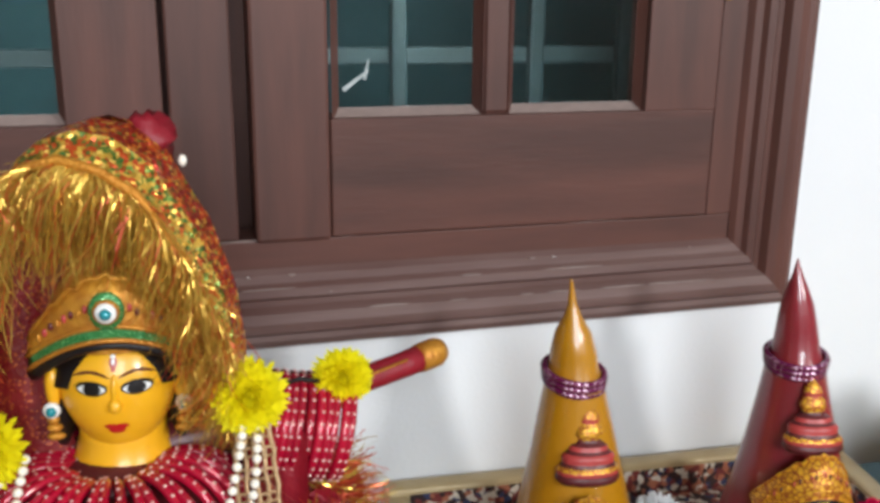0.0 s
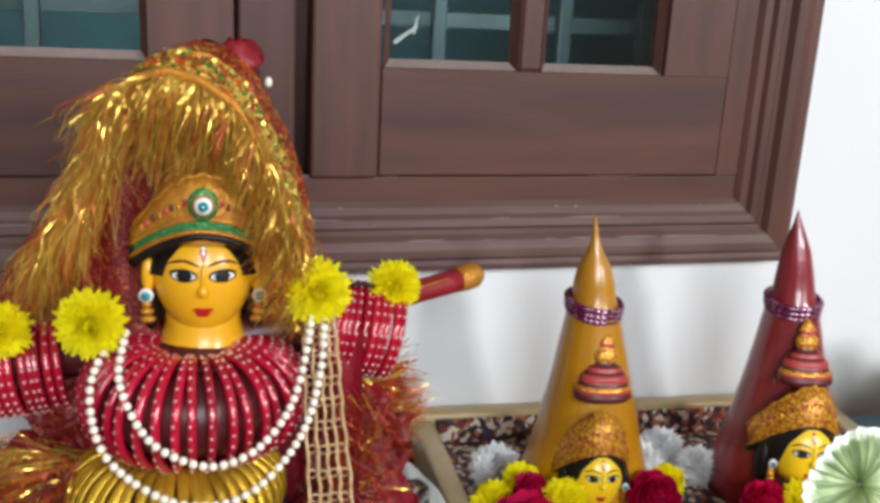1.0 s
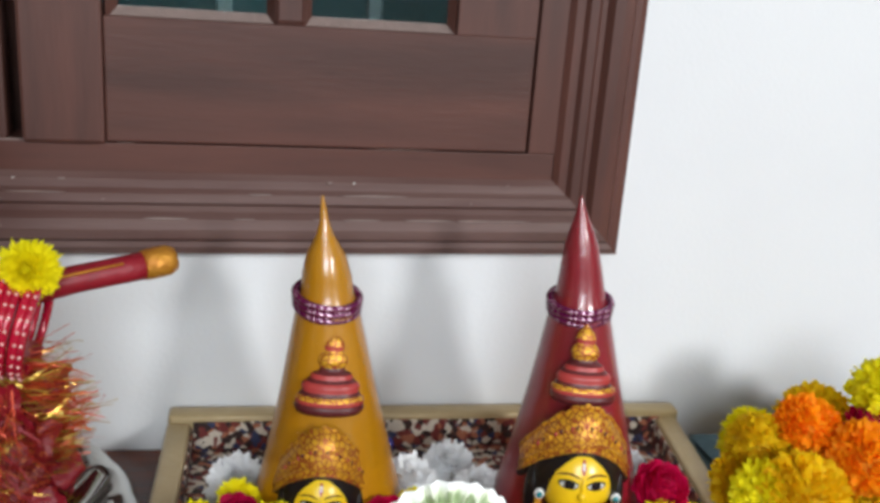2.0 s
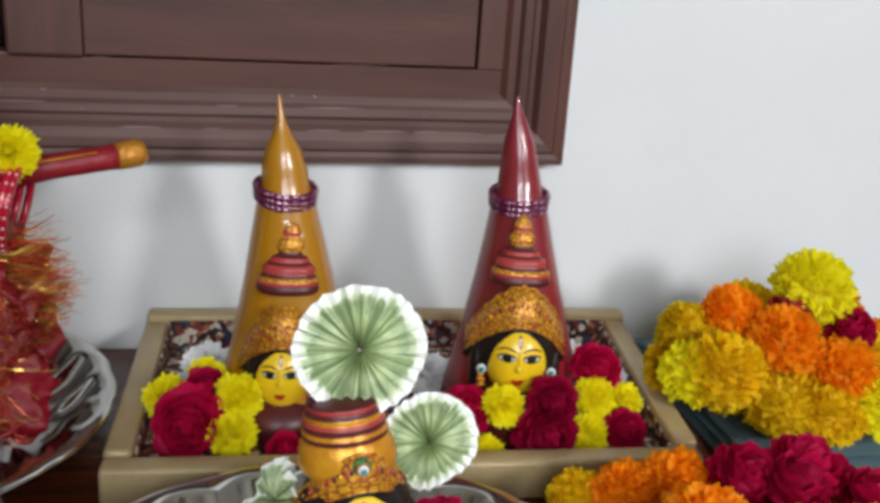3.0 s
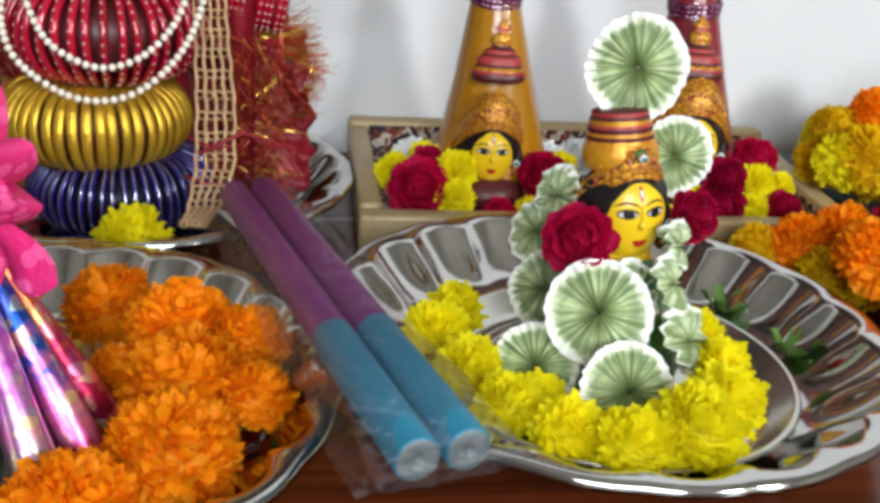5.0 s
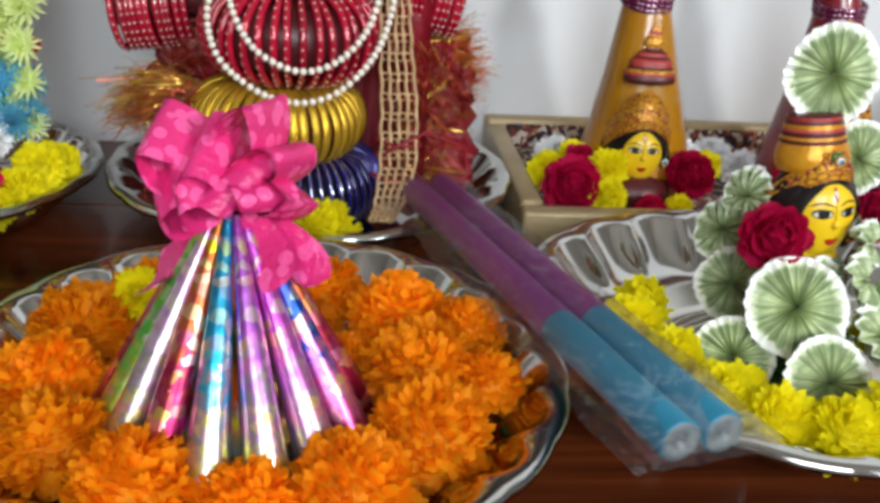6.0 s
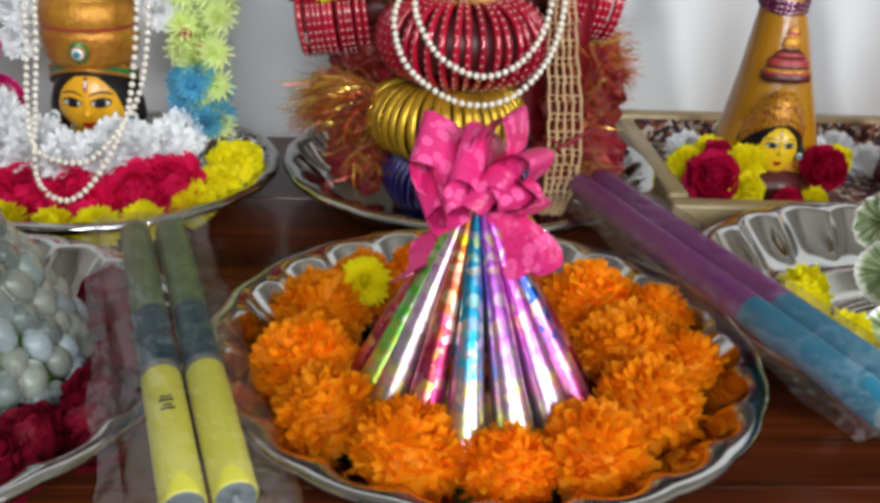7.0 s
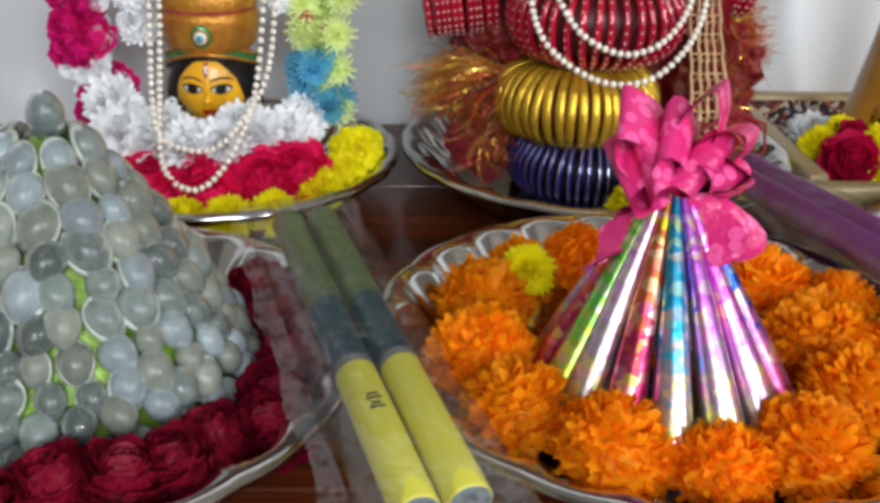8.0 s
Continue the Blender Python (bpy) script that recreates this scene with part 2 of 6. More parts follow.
M_PEARL = mat("pearl", (0.86, 0.80, 0.70), 0.2, 0.0, second=(0.8, 0.74, 0.64), scale=200, amount=0.4, coat=0.5)
M_TINSEL = mat("gold_tinsel", (0.92, 0.62, 0.12), 0.2, 0.6, second=(0.55, 0.30, 0.04), scale=90, amount=0.9)
M_RTINSEL = mat("copper_red_tinsel", (0.62, 0.09, 0.025), 0.3, 0.35, second=(0.42, 0.03, 0.01), scale=90, amount=0.9)
M_VEIL = sequins("red_and_gold_sequins", 520, ((0.0, (0.42, 0.03, 0.010)), (0.40, (0.66, 0.16, 0.02)), (0.60, (0.72, 0.36, 0.05)), (0.74, (0.26, 0.012, 0.010)), (0.95, (0.16, 0.24, 0.03))))
M_VEILG = sequins("green_and_gold_sequins", 520, ((0.0, (0.12, 0.20, 0.03)), (0.22, (0.66, 0.38, 0.05)), (0.46, (0.55, 0.08, 0.015)), (0.74, (0.06, 0.14, 0.025)), (0.84, (0.80, 0.52, 0.10))))
M_ROPE = mat("orange_gold_braid", (0.66, 0.28, 0.03), 0.45, 0.4, second=(0.45, 0.15, 0.01), scale=300, bump=0.8, bump_scale=500)
M_NET = dotted("red_net_cloth", (0.17, 0.004, 0.006), (0.40, 0.09, 0.02), 0.5, 0.0, 420, 0.3, 0.3)
M_REDCLOTH = mat("crimson_cloth", (0.26, 0.004, 0.015), 0.5, second=(0.14, 0.002, 0.008), scale=120, bump=0.4)
M_LACE = mat("pale_gold_lace", (0.58, 0.40, 0.22), 0.34, 0.5, second=(0.36, 0.20, 0.09), scale=300, bump=0.6, bump_scale=600)
M_TURMERIC = mat("turmeric_filled_cone", (0.50, 0.22, 0.004), 0.32, second=(0.42, 0.165, 0.003), scale=22, amount=0.6, coat=0.3, bump=0.12, bump_scale=60)
M_KUMKUM = mat("kumkum_filled_cone", (0.27, 0.013, 0.024), 0.32, second=(0.20, 0.008, 0.016), scale=22, amount=0.6, coat=0.3, bump=0.12, bump_scale=60)
M_TRAYW = mat("pale_gilt_wood", (0.50, 0.38, 0.20), 0.38, 0.15, second=(0.36, 0.25, 0.12), scale=40, bump=0.3, stretch=(1, 1, 1), vary=0.08)
M_CONEFILM = film("tight_clear_film", (0.97, 0.97, 0.97), 0.035, 18)
M_PLASTIC = film("clear_cellophane", (0.95, 0.95, 0.955), 0.12, 55, 0.012)
M_PURPLE = mat("purple_wax", (0.20, 0.026, 0.18), 0.42, second=(0.12, 0.014, 0.12), scale=50, bump=0.2)
M_SKYBLUE = mat("blue_wax", (0.018, 0.19, 0.30), 0.42, second=(0.011, 0.12, 0.21), scale=50, bump=0.2)
M_YWAX = mat("yellow_wax", (0.58, 0.54, 0.06), 0.42, second=(0.45, 0.42, 0.04), scale=50, bump=0.2)
M_OLIVEWAX = mat("olive_green_wax", (0.10, 0.15, 0.045), 0.4, second=(0.05, 0.085, 0.05), scale=40, amount=0.9, bump=0.2)
M_TEALWAX = mat("dark_teal_wax", (0.008, 0.034, 0.075), 0.4, second=(0.012, 0.07, 0.05), scale=30, amount=0.8, bump=0.2)
M_GREYWAX = mat("grey_band", (0.16, 0.17, 0.16), 0.5, scale=50)
M_CLOTHB = mat("grey_blue_cloth", (0.10, 0.17, 0.20), 0.8, second=(0.06, 0.11, 0.14), scale=120, bump=0.5, bump_scale=600)
M_PINKR = dotted("pink_spotted_ribbon", (0.84, 0.034, 0.22), (0.88, 0.10, 0.33), 0.24, 0.0, 105, 0.40, 0.0)
M_GLASS = bpy.data.materials.new("window_glass")
M_GLASS.use_nodes = True
_p = M_GLASS.node_tree.nodes["Principled BSDF"]
_p.inputs["Base Color"].default_value = (0.75, 0.86, 0.86, 1)
_p.inputs["Transmission Weight"].default_value, _p.inputs["Roughness"].default_value, _p.inputs["IOR"].default_value = 1.0, 0.06, 1.45
M_GREYMARK = mat("pale_mark", (0.45, 0.50, 0.50), 0.6, scale=300)
M_REFLSTRIPE = mat("pane_reflection_stripe", (0.032, 0.062, 0.066), 0.5, scale=40)
M_DIMBACK = mat("dimness_backdrop", (0.05, 0.15, 0.165), 0.8, second=(0.025, 0.08, 0.09), scale=3)
M_SHELL = mat("pearly_shell", (0.38, 0.43, 0.40), 0.25, 0.0, second=(0.15, 0.20, 0.20), scale=95, amount=1.0, vary=0.42, coat=0.2)
M_SHELL.node_tree.nodes["Principled BSDF"].inputs["Transmission Weight"].default_value = 0.6
M_SHELL.node_tree.nodes["Principled BSDF"].inputs["IOR"].default_value = 1.3
M_SHELLS = [M_SHELL]
for _name, _a, _b in (("bluish_shell", (0.41, 0.47, 0.49), (0.20, 0.25, 0.27)), ("cream_shell", (0.38, 0.40, 0.34), (0.19, 0.22, 0.18))):
    _m = mat(_name, _a, 0.25, 0.0, second=_b, scale=95, amount=1.0, vary=0.25, coat=0.2)
    _m.node_tree.nodes["Principled BSDF"].inputs["Transmission Weight"].default_value = 0.4
    _m.node_tree.nodes["Principled BSDF"].inputs["IOR"].default_value = 1.3
    M_SHELLS.append(_m)
M_SHELLRIM = mat("pale_shell_edge", (0.36, 0.38, 0.33), 0.3, second=(0.24, 0.28, 0.24), scale=70, vary=0.2)
M_LIMEF = dotted("lime_and_violet_foil", (0.22, 0.38, 0.04), (0.24, 0.10, 0.38), 0.35, 0.2, 45, 0.30, 0.2)
M_CAP = mat("grey_white_wax", (0.15, 0.18, 0.19), 0.4, scale=50)
M_INK = mat("dark_ink", (0.03, 0.03, 0.02), 0.6, scale=50)


def printed_base():
    m = mat("printed_tray_base", (0.62, 0.56, 0.46), 0.6, scale=30)
    n, link = m.node_tree.nodes, m.node_tree.links.new
    tc, vo, ramp = n.new("ShaderNodeTexCoord"), n.new("ShaderNodeTexVoronoi"), n.new("ShaderNodeValToRGB")
    vo.inputs["Scale"].default_value = 210
    link(tc.outputs["Object"], vo.inputs[0])
    sep = n.new("ShaderNodeSeparateColor")
    link(vo.outputs["Color"], sep.inputs[0])
    ramp.color_ramp.interpolation = "CONSTANT"
    els = ramp.color_ramp.elements
    for _ in range(3):
        els.new(0.5)
    for e, (pos, c) in zip(els, ((0.0, (0.03, 0.012, 0.01)), (0.3, (0.16, 0.022, 0.018)), (0.52, (0.60, 0.52, 0.42)), (0.75, (0.36, 0.12, 0.06)), (0.9, (0.03, 0.04, 0.10)))):
        e.position, e.color = pos, (*c, 1)
    link(sep.outputs[0], ramp.inputs[0])
    link(ramp.outputs[0], n["Principled BSDF"].inputs["Base Color"])
    return m


def pleated_note():
    """Green printed paper pleated into a rosette: white rim, printed body, darker towards the middle."""
    m = mat("green_printed_paper", (0.62, 0.70, 0.50), 0.65, scale=200)
    n, link = m.node_tree.nodes, m.node_tree.links.new
    tc, ln, add = n.new("ShaderNodeTexCoord"), n.new("ShaderNodeVectorMath"), n.new("ShaderNodeMath")
    ln.operation = "LENGTH"
    nz = n.new("ShaderNodeTexNoise")
    nz.inputs["Scale"].default_value, nz.inputs["Detail"].default_value = 170, 5
    link(tc.outputs["Object"], nz.inputs[0])
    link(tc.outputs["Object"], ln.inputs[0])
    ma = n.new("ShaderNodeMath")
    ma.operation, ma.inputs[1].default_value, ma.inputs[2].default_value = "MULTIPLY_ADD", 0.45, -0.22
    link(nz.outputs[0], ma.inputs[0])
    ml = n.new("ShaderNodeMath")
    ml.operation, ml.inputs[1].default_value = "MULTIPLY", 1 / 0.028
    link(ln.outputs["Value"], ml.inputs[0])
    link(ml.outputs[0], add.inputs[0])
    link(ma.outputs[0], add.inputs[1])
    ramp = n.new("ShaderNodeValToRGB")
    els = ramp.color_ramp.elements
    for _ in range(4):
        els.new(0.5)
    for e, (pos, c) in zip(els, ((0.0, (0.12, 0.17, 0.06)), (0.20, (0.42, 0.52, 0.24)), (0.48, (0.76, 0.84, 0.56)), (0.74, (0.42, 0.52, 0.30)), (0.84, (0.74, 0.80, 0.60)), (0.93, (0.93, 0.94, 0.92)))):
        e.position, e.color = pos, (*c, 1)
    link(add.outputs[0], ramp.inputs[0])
    # uneven darker green spokes inside the rim
    nrm, sn, mr, mix = n.new("ShaderNodeVectorMath"), n.new("ShaderNodeTexNoise"), n.new("ShaderNodeMapRange"), n.new("ShaderNodeMix")
    nrm.operation = "NORMALIZE"
    sn.inputs["Scale"].default_value, sn.inputs["Detail"].default_value = 8.0, 2
    flat = n.new("ShaderNodeVectorMath")
    flat.operation, flat.inputs[1].default_value = "MULTIPLY", (1, 1, 0)
    link(tc.outputs["Object"], flat.inputs[0])
    link(flat.outputs[0], nrm.inputs[0])
    link(nrm.outputs[0], sn.inputs[0])
    mr.inputs[1].default_value, mr.inputs[2].default_value, mr.inputs[3].default_value, mr.inputs[4].default_value = 0.46, 0.60, 0.0, 0.8
    link(sn.outputs[0], mr.inputs[0])
    inside, both = n.new("ShaderNodeMath"), n.new("ShaderNodeMath")
    inside.operation, inside.inputs[1].default_value = "LESS_THAN", 0.84
    both.operation = "MULTIPLY"
    link(add.outputs[0], inside.inputs[0])
    link(mr.outputs[0], both.inputs[0])
    link(inside.outputs[0], both.inputs[1])
    mix.data_type = "RGBA"
    link(both.outputs[0], mix.inputs[0])
    link(ramp.outputs[0], mix.inputs[6])
    mix.inputs[7].default_value = (0.20, 0.28, 0.11, 1)
    link(mix.outputs[2], n["Principled BSDF"].inputs["Base Color"])
    return m


M_SATIN = mat("orange_gold_paint", (0.72, 0.34, 0.018), 0.32, 0.3, second=(0.50, 0.16, 0.012), scale=130, amount=0.8, bump=0.2, bump_scale=300)
M_FILI = filigree("gold_with_red_filigree", (0.82, 0.43, 0.03), (0.30, 0.022, 0.016), 250)
M_PRINT = printed_base()
M_NOTE = pleated_note()


# ---- mesh helpers ----
class Geo:
    """Collects vertices and faces of one mesh."""

    def __init__(self):
        self.v, self.f, self.m = [], [], []

    def add(self, verts, faces, mi=0, m=None):
        o = len(self.v)
        self.v.extend([tuple(m @ Vector(p)) for p in verts] if m else [tuple(p) for p in verts])
        self.f.extend([tuple(i + o for i in f) for f in faces])
        self.m.extend([mi] * len(faces))
        return self

    def grid(self, rows, mi=0, closed=False, m=None):
        """rows: equal lists of points, joined by quads; closed joins the last point of a row to its first."""
        k = len(rows[0])
        faces = []
        for a in range(len(rows) - 1):
            for b in range(k if closed else k - 1):
                c = (b + 1) % k
                faces.append((a * k + b, a * k + c, (a + 1) * k + c, (a + 1) * k + b))
        return self.add([p for r in rows for p in r], faces, mi, m)

    def lathe(self, profile, n=32, mi=0, m=None, wave=None):
        """profile: (r, z) from the top inside outward; wave(angle, r, z) gives a changed (r, z)."""
        rows = []
        for r, z in profile:
            row = []
            for k in range(n):
                a = 2 * math.pi * k / n
                rr, zz = wave(a, r, z) if wave else (r, z)
                row.append((rr * math.cos(a), rr * math.sin(a), zz))
            rows.append(row)
        return self.grid(rows, mi, True, m)

    def ball(self, c, r, n=14, k=9, mi=0, m=None, shape=None):
        rows = []
        for i in range(k + 1):
            t = math.pi * i / k
            row = []
            for j in range(n):
                a = 2 * math.pi * j / n
                p = [math.sin(t) * math.cos(a), math.sin(t) * math.sin(a), math.cos(t)]
                if shape:
                    p = shape(p)
                row.append((c[0] + r[0] * p[0], c[1] + r[1] * p[1], c[2] + r[2] * p[2]))
            rows.append(row)
        return self.grid(rows, mi, True, m)

    def tube(self, pts, r, n=8, mi=0, m=None, cap=True):
        pts = [Vector(p) for p in pts]
        rad = r if isinstance(r, (list, tuple)) else [r] * len(pts)
        rows = []
        side = None
        for i, p in enumerate(pts):
            d = (pts[min(i + 1, len(pts) - 1)] - pts[max(i - 1, 0)]).normalized()
            ref = side if side else (Vector((0, 0, 1)) if abs(d.z) < 0.9 else Vector((1, 0, 0)))
            u = d.cross(ref).normalized() if not side else (side - d * side.dot(d)).normalized()
            side = u
            w = d.cross(u)
            rows.append([tuple(p + (u * math.cos(2 * math.pi * k / n) + w * math.sin(2 * math.pi * k / n)) * rad[i]) for k in range(n)])
        if cap:
            rows = [[tuple(pts[0])] * n] + rows + [[tuple(pts[-1])] * n]
        return self.grid(rows, mi, True, m)

    def torus(self, big, small, n=28, k=8, mi=0, m=None, flat=1.0):
        rows = []
        for i in range(n + 1):
            a = 2 * math.pi * i / n
            rows.append([((big + small * math.cos(b)) * math.cos(a), (big + small * math.cos(b)) * math.sin(a), small * flat * math.sin(b)) for b in [2 * math.pi * j / k for j in range(k)]])
        return self.grid(rows, mi, True, m)

    def box(self, lo, hi, bevel=0.002, mi=0, m=None):
        """A box with chamfered edges."""
        b = min(bevel, *[(h - l) * 0.45 for l, h in zip(lo, hi)])
        bm = bmesh.new()
        bmesh.ops.create_cube(bm, size=1.0)
        for v in bm.verts:
            v.co = Vector([(l + h) / 2 + c * (h - l) for l, h, c in zip(lo, hi, v.co)])
        bmesh.ops.bevel(bm, geom=bm.edges[:], offset=b, segments=2, affect="EDGES", profile=0.5)
        bm.verts.index_update()
        self.add([v.co[:] for v in bm.verts], [[v.index for v in f.verts] for f in bm.faces], mi, m)
        bm.free()
        return self

    def strand(self, a, b, sag, w, mi=0, segs=4, twist=0.0):
        """A thin ribbon from a to b that bows by the vector sag."""
        a, b, sag = Vector(a), Vector(b), Vector(sag)
        d = (b - a).normalized()
        s = d.cross(Vector((0.3 + twist, 1, 0.2))).normalized() * w / 2
        rows = []
        for i in range(segs + 1):
            t = i / segs
            p = a.lerp(b, t) + sag * (4 * t * (1 - t))
            q = Matrix.Rotation(twist * t * 3, 3, d) @ s * (1 - 0.5 * t)
            rows.append([tuple(p - q), tuple(p + q)])
        return self.grid(rows, mi)

    def mesh(self, name, mats, smooth=True):
        me = bpy.data.meshes.new(name)
        me.from_pydata(self.v, [], self.f)
        for mm in (mats if isinstance(mats, (list, tuple)) else [mats]):
            me.materials.append(mm)
        me.polygons.foreach_set("material_index", self.m)
        me.polygons.foreach_set("use_smooth", [smooth] * len(self.f))
        bm = bmesh.new()
        bm.from_mesh(me)
        bmesh.ops.remove_doubles(bm, verts=bm.verts, dist=1e-6)
        bm.to_mesh(me)
        bm.free()
        me.update()
        return me


def thing(name, label, category, group="", m=None):
    """An Empty that carries the parts of one thing."""
    ob = new(name)
    ob.empty_display_size = 0.02
    if m:
        ob.matrix_basis = m
    return tagged(ob, label, category, group)


def part(name, geo, mats, parent, label="", m=None, smooth=True):
    me = geo.mesh(name, mats, smooth) if isinstance(geo, Geo) else geo
    ob = new(name, me)
    ob.parent = parent
    if m:
        ob.matrix_basis = m
    if label:
        ob["label"] = label
    return ob


def single(name, geo, mats, label, category, m=None, group="", kind="", smooth=True):
    """A thing that is one mesh."""
    me = geo.mesh(name, mats, smooth) if isinstance(geo, Geo) else geo
    ob = new(name, me)
    if m:
        ob.matrix_basis = m
    return tagged(ob, label, category, group, kind)


def at(x, y, z, s=1.0, rx=0, ry=0, rz=0):
    return pose(x, y, z, rx, ry, rz) @ Matrix.Diagonal((s, s, s, 1))


def aim(p, q):
    """A pose at p whose z axis points to q."""
    d = Vector(q) - Vector(p)
    return Matrix.Translation(p) @ d.to_track_quat("Z", "Y").to_matrix().to_4x4()


rng = random.Random(7)


# ---- the room ----
def slab(name, lo, hi, material, label, category="wall"):
    return single(name, Geo().box(lo, hi, 0.001), material, label, category, kind="structure", smooth=False)


WX0, WX1, WZ0, WZ1 = -0.68, 0.132, 0.214, 0.93      # the opening of the shuttered window
PLAIN = "plain cream painted wall of the room"


# the wall stands a little askew to the table
NORTH = Matrix.Translation((0.187, 0.82, 0.012)) @ pose(0, 0, 0, 0, -1.0, 2.2) @ Matrix.Translation((-0.187, -0.82, 0))


def wall_with_opening():
    xs, zs = (-2.0, WX0, WX1, 2.0), (-0.75, WZ0, WZ1, 2.0)
    g = Geo()
    for y, flip in ((0.82, 1), (0.95, -1)):
        for i in range(3):
            for j in range(3):
                if i == 1 and j == 1:
                    continue
                q = [(xs[i], y, zs[j]), (xs[i + 1], y, zs[j]), (xs[i + 1], y, zs[j + 1]), (xs[i], y, zs[j + 1])]
                g.add(q[::flip], [(0, 1, 2, 3)])
    c = ((WX0, WZ0), (WX1, WZ0), (WX1, WZ1), (WX0, WZ1))
    for (xa, za), (xb, zb) in zip(c, c[1:] + c[:1]):
        g.add([(xa, 0.82, za), (xa, 0.95, za), (xb, 0.95, zb), (xb, 0.82, zb)], [(0, 1, 2, 3)], 1)
    single("wall_north", g, [M_WALL, M_WOOD], "white painted wall behind the altar table", "wall", NORTH, kind="structure", smooth=False)


wall_with_opening()
slab("wall_west", (-2.1, -1.6, -0.75), (-2.0, 0.95, 2.0), M_ROOM, PLAIN)
slab("wall_east", (2.0, -1.6, -0.75), (2.1, 0.95, 2.0), M_ROOM, PLAIN)
slab("wall_south_1", (-2.0, -1.72, -0.75), (-0.85, -1.6, 2.0), M_ROOM, PLAIN)
slab("wall_south_2", (-0.85, -1.72, -0.75), (0.35, -1.6, 0.5), M_ROOM, PLAIN)
slab("wall_south_3", (-0.85, -1.72, 1.46), (0.35, -1.6, 2.0), M_ROOM, PLAIN)
slab("wall_south_4", (0.35, -1.72, -0.75), (1.1, -1.6, 2.0), M_ROOM, PLAIN)
slab("wall_south_5", (1.1, -1.72, 1.42), (1.8, -1.6, 2.0), M_ROOM, PLAIN)
slab("wall_south_7", (1.1, -1.72, -0.75), (1.8, -1.6, 0.78), M_ROOM, PLAIN)
slab("wall_south_6", (1.8, -1.72, -0.75), (2.0, -1.6, 2.0), M_ROOM, PLAIN)
slab("floor", (-2.1, -3.2, -0.8), (2.1, 1.9, -0.75), M_FLOOR, "plain tiled floor of the room", "floor")
slab("ceiling", (-2.1, -1.72, 2.0), (2.1, 0.95, 2.05), M_ROOM, "plain cream ceiling of the room", "ceiling")
# dimness behind the glass put into the backdrop's colour; unseen roof and sides block sky
slab("backdrop_dim_sheet", (-1.5, 1.55, -0.75), (1.2, 1.6, 1.6), M_DIMBACK, "backdrop coloured dim grey-green behind the glass", "backdrop")
slab("backdrop_sky_block", (-1.5, 0.95, 1.3), (1.2, 1.55, 1.35), M_DIMBACK, "unseen cover that keeps the sky off the backdrop", "backdrop")


slab("backdrop_side_block_1", (-1.5, 0.951, -0.75), (-1.45, 1.55, 1.3), M_DIMBACK, "unseen side that keeps the sky off the backdrop", "backdrop")
slab("backdrop_side_block_2", (1.15, 0.951, -0.75), (1.2, 1.55, 1.3), M_DIMBACK, "unseen side that keeps the sky off the backdrop", "backdrop")


# ---- the wooden window ----
MOULD = ((0.0, 0.808), (0.004, 0.804), (0.010, 0.803), (0.013, 0.799), (0.019, 0.798), (0.022, 0.801), (0.026, 0.801), (0.030, 0.795), (0.037, 0.793), (0.044, 0.794), (0.047, 0.798), (0.051, 0.797), (0.0565, 0.800), (0.057, 0.8195))


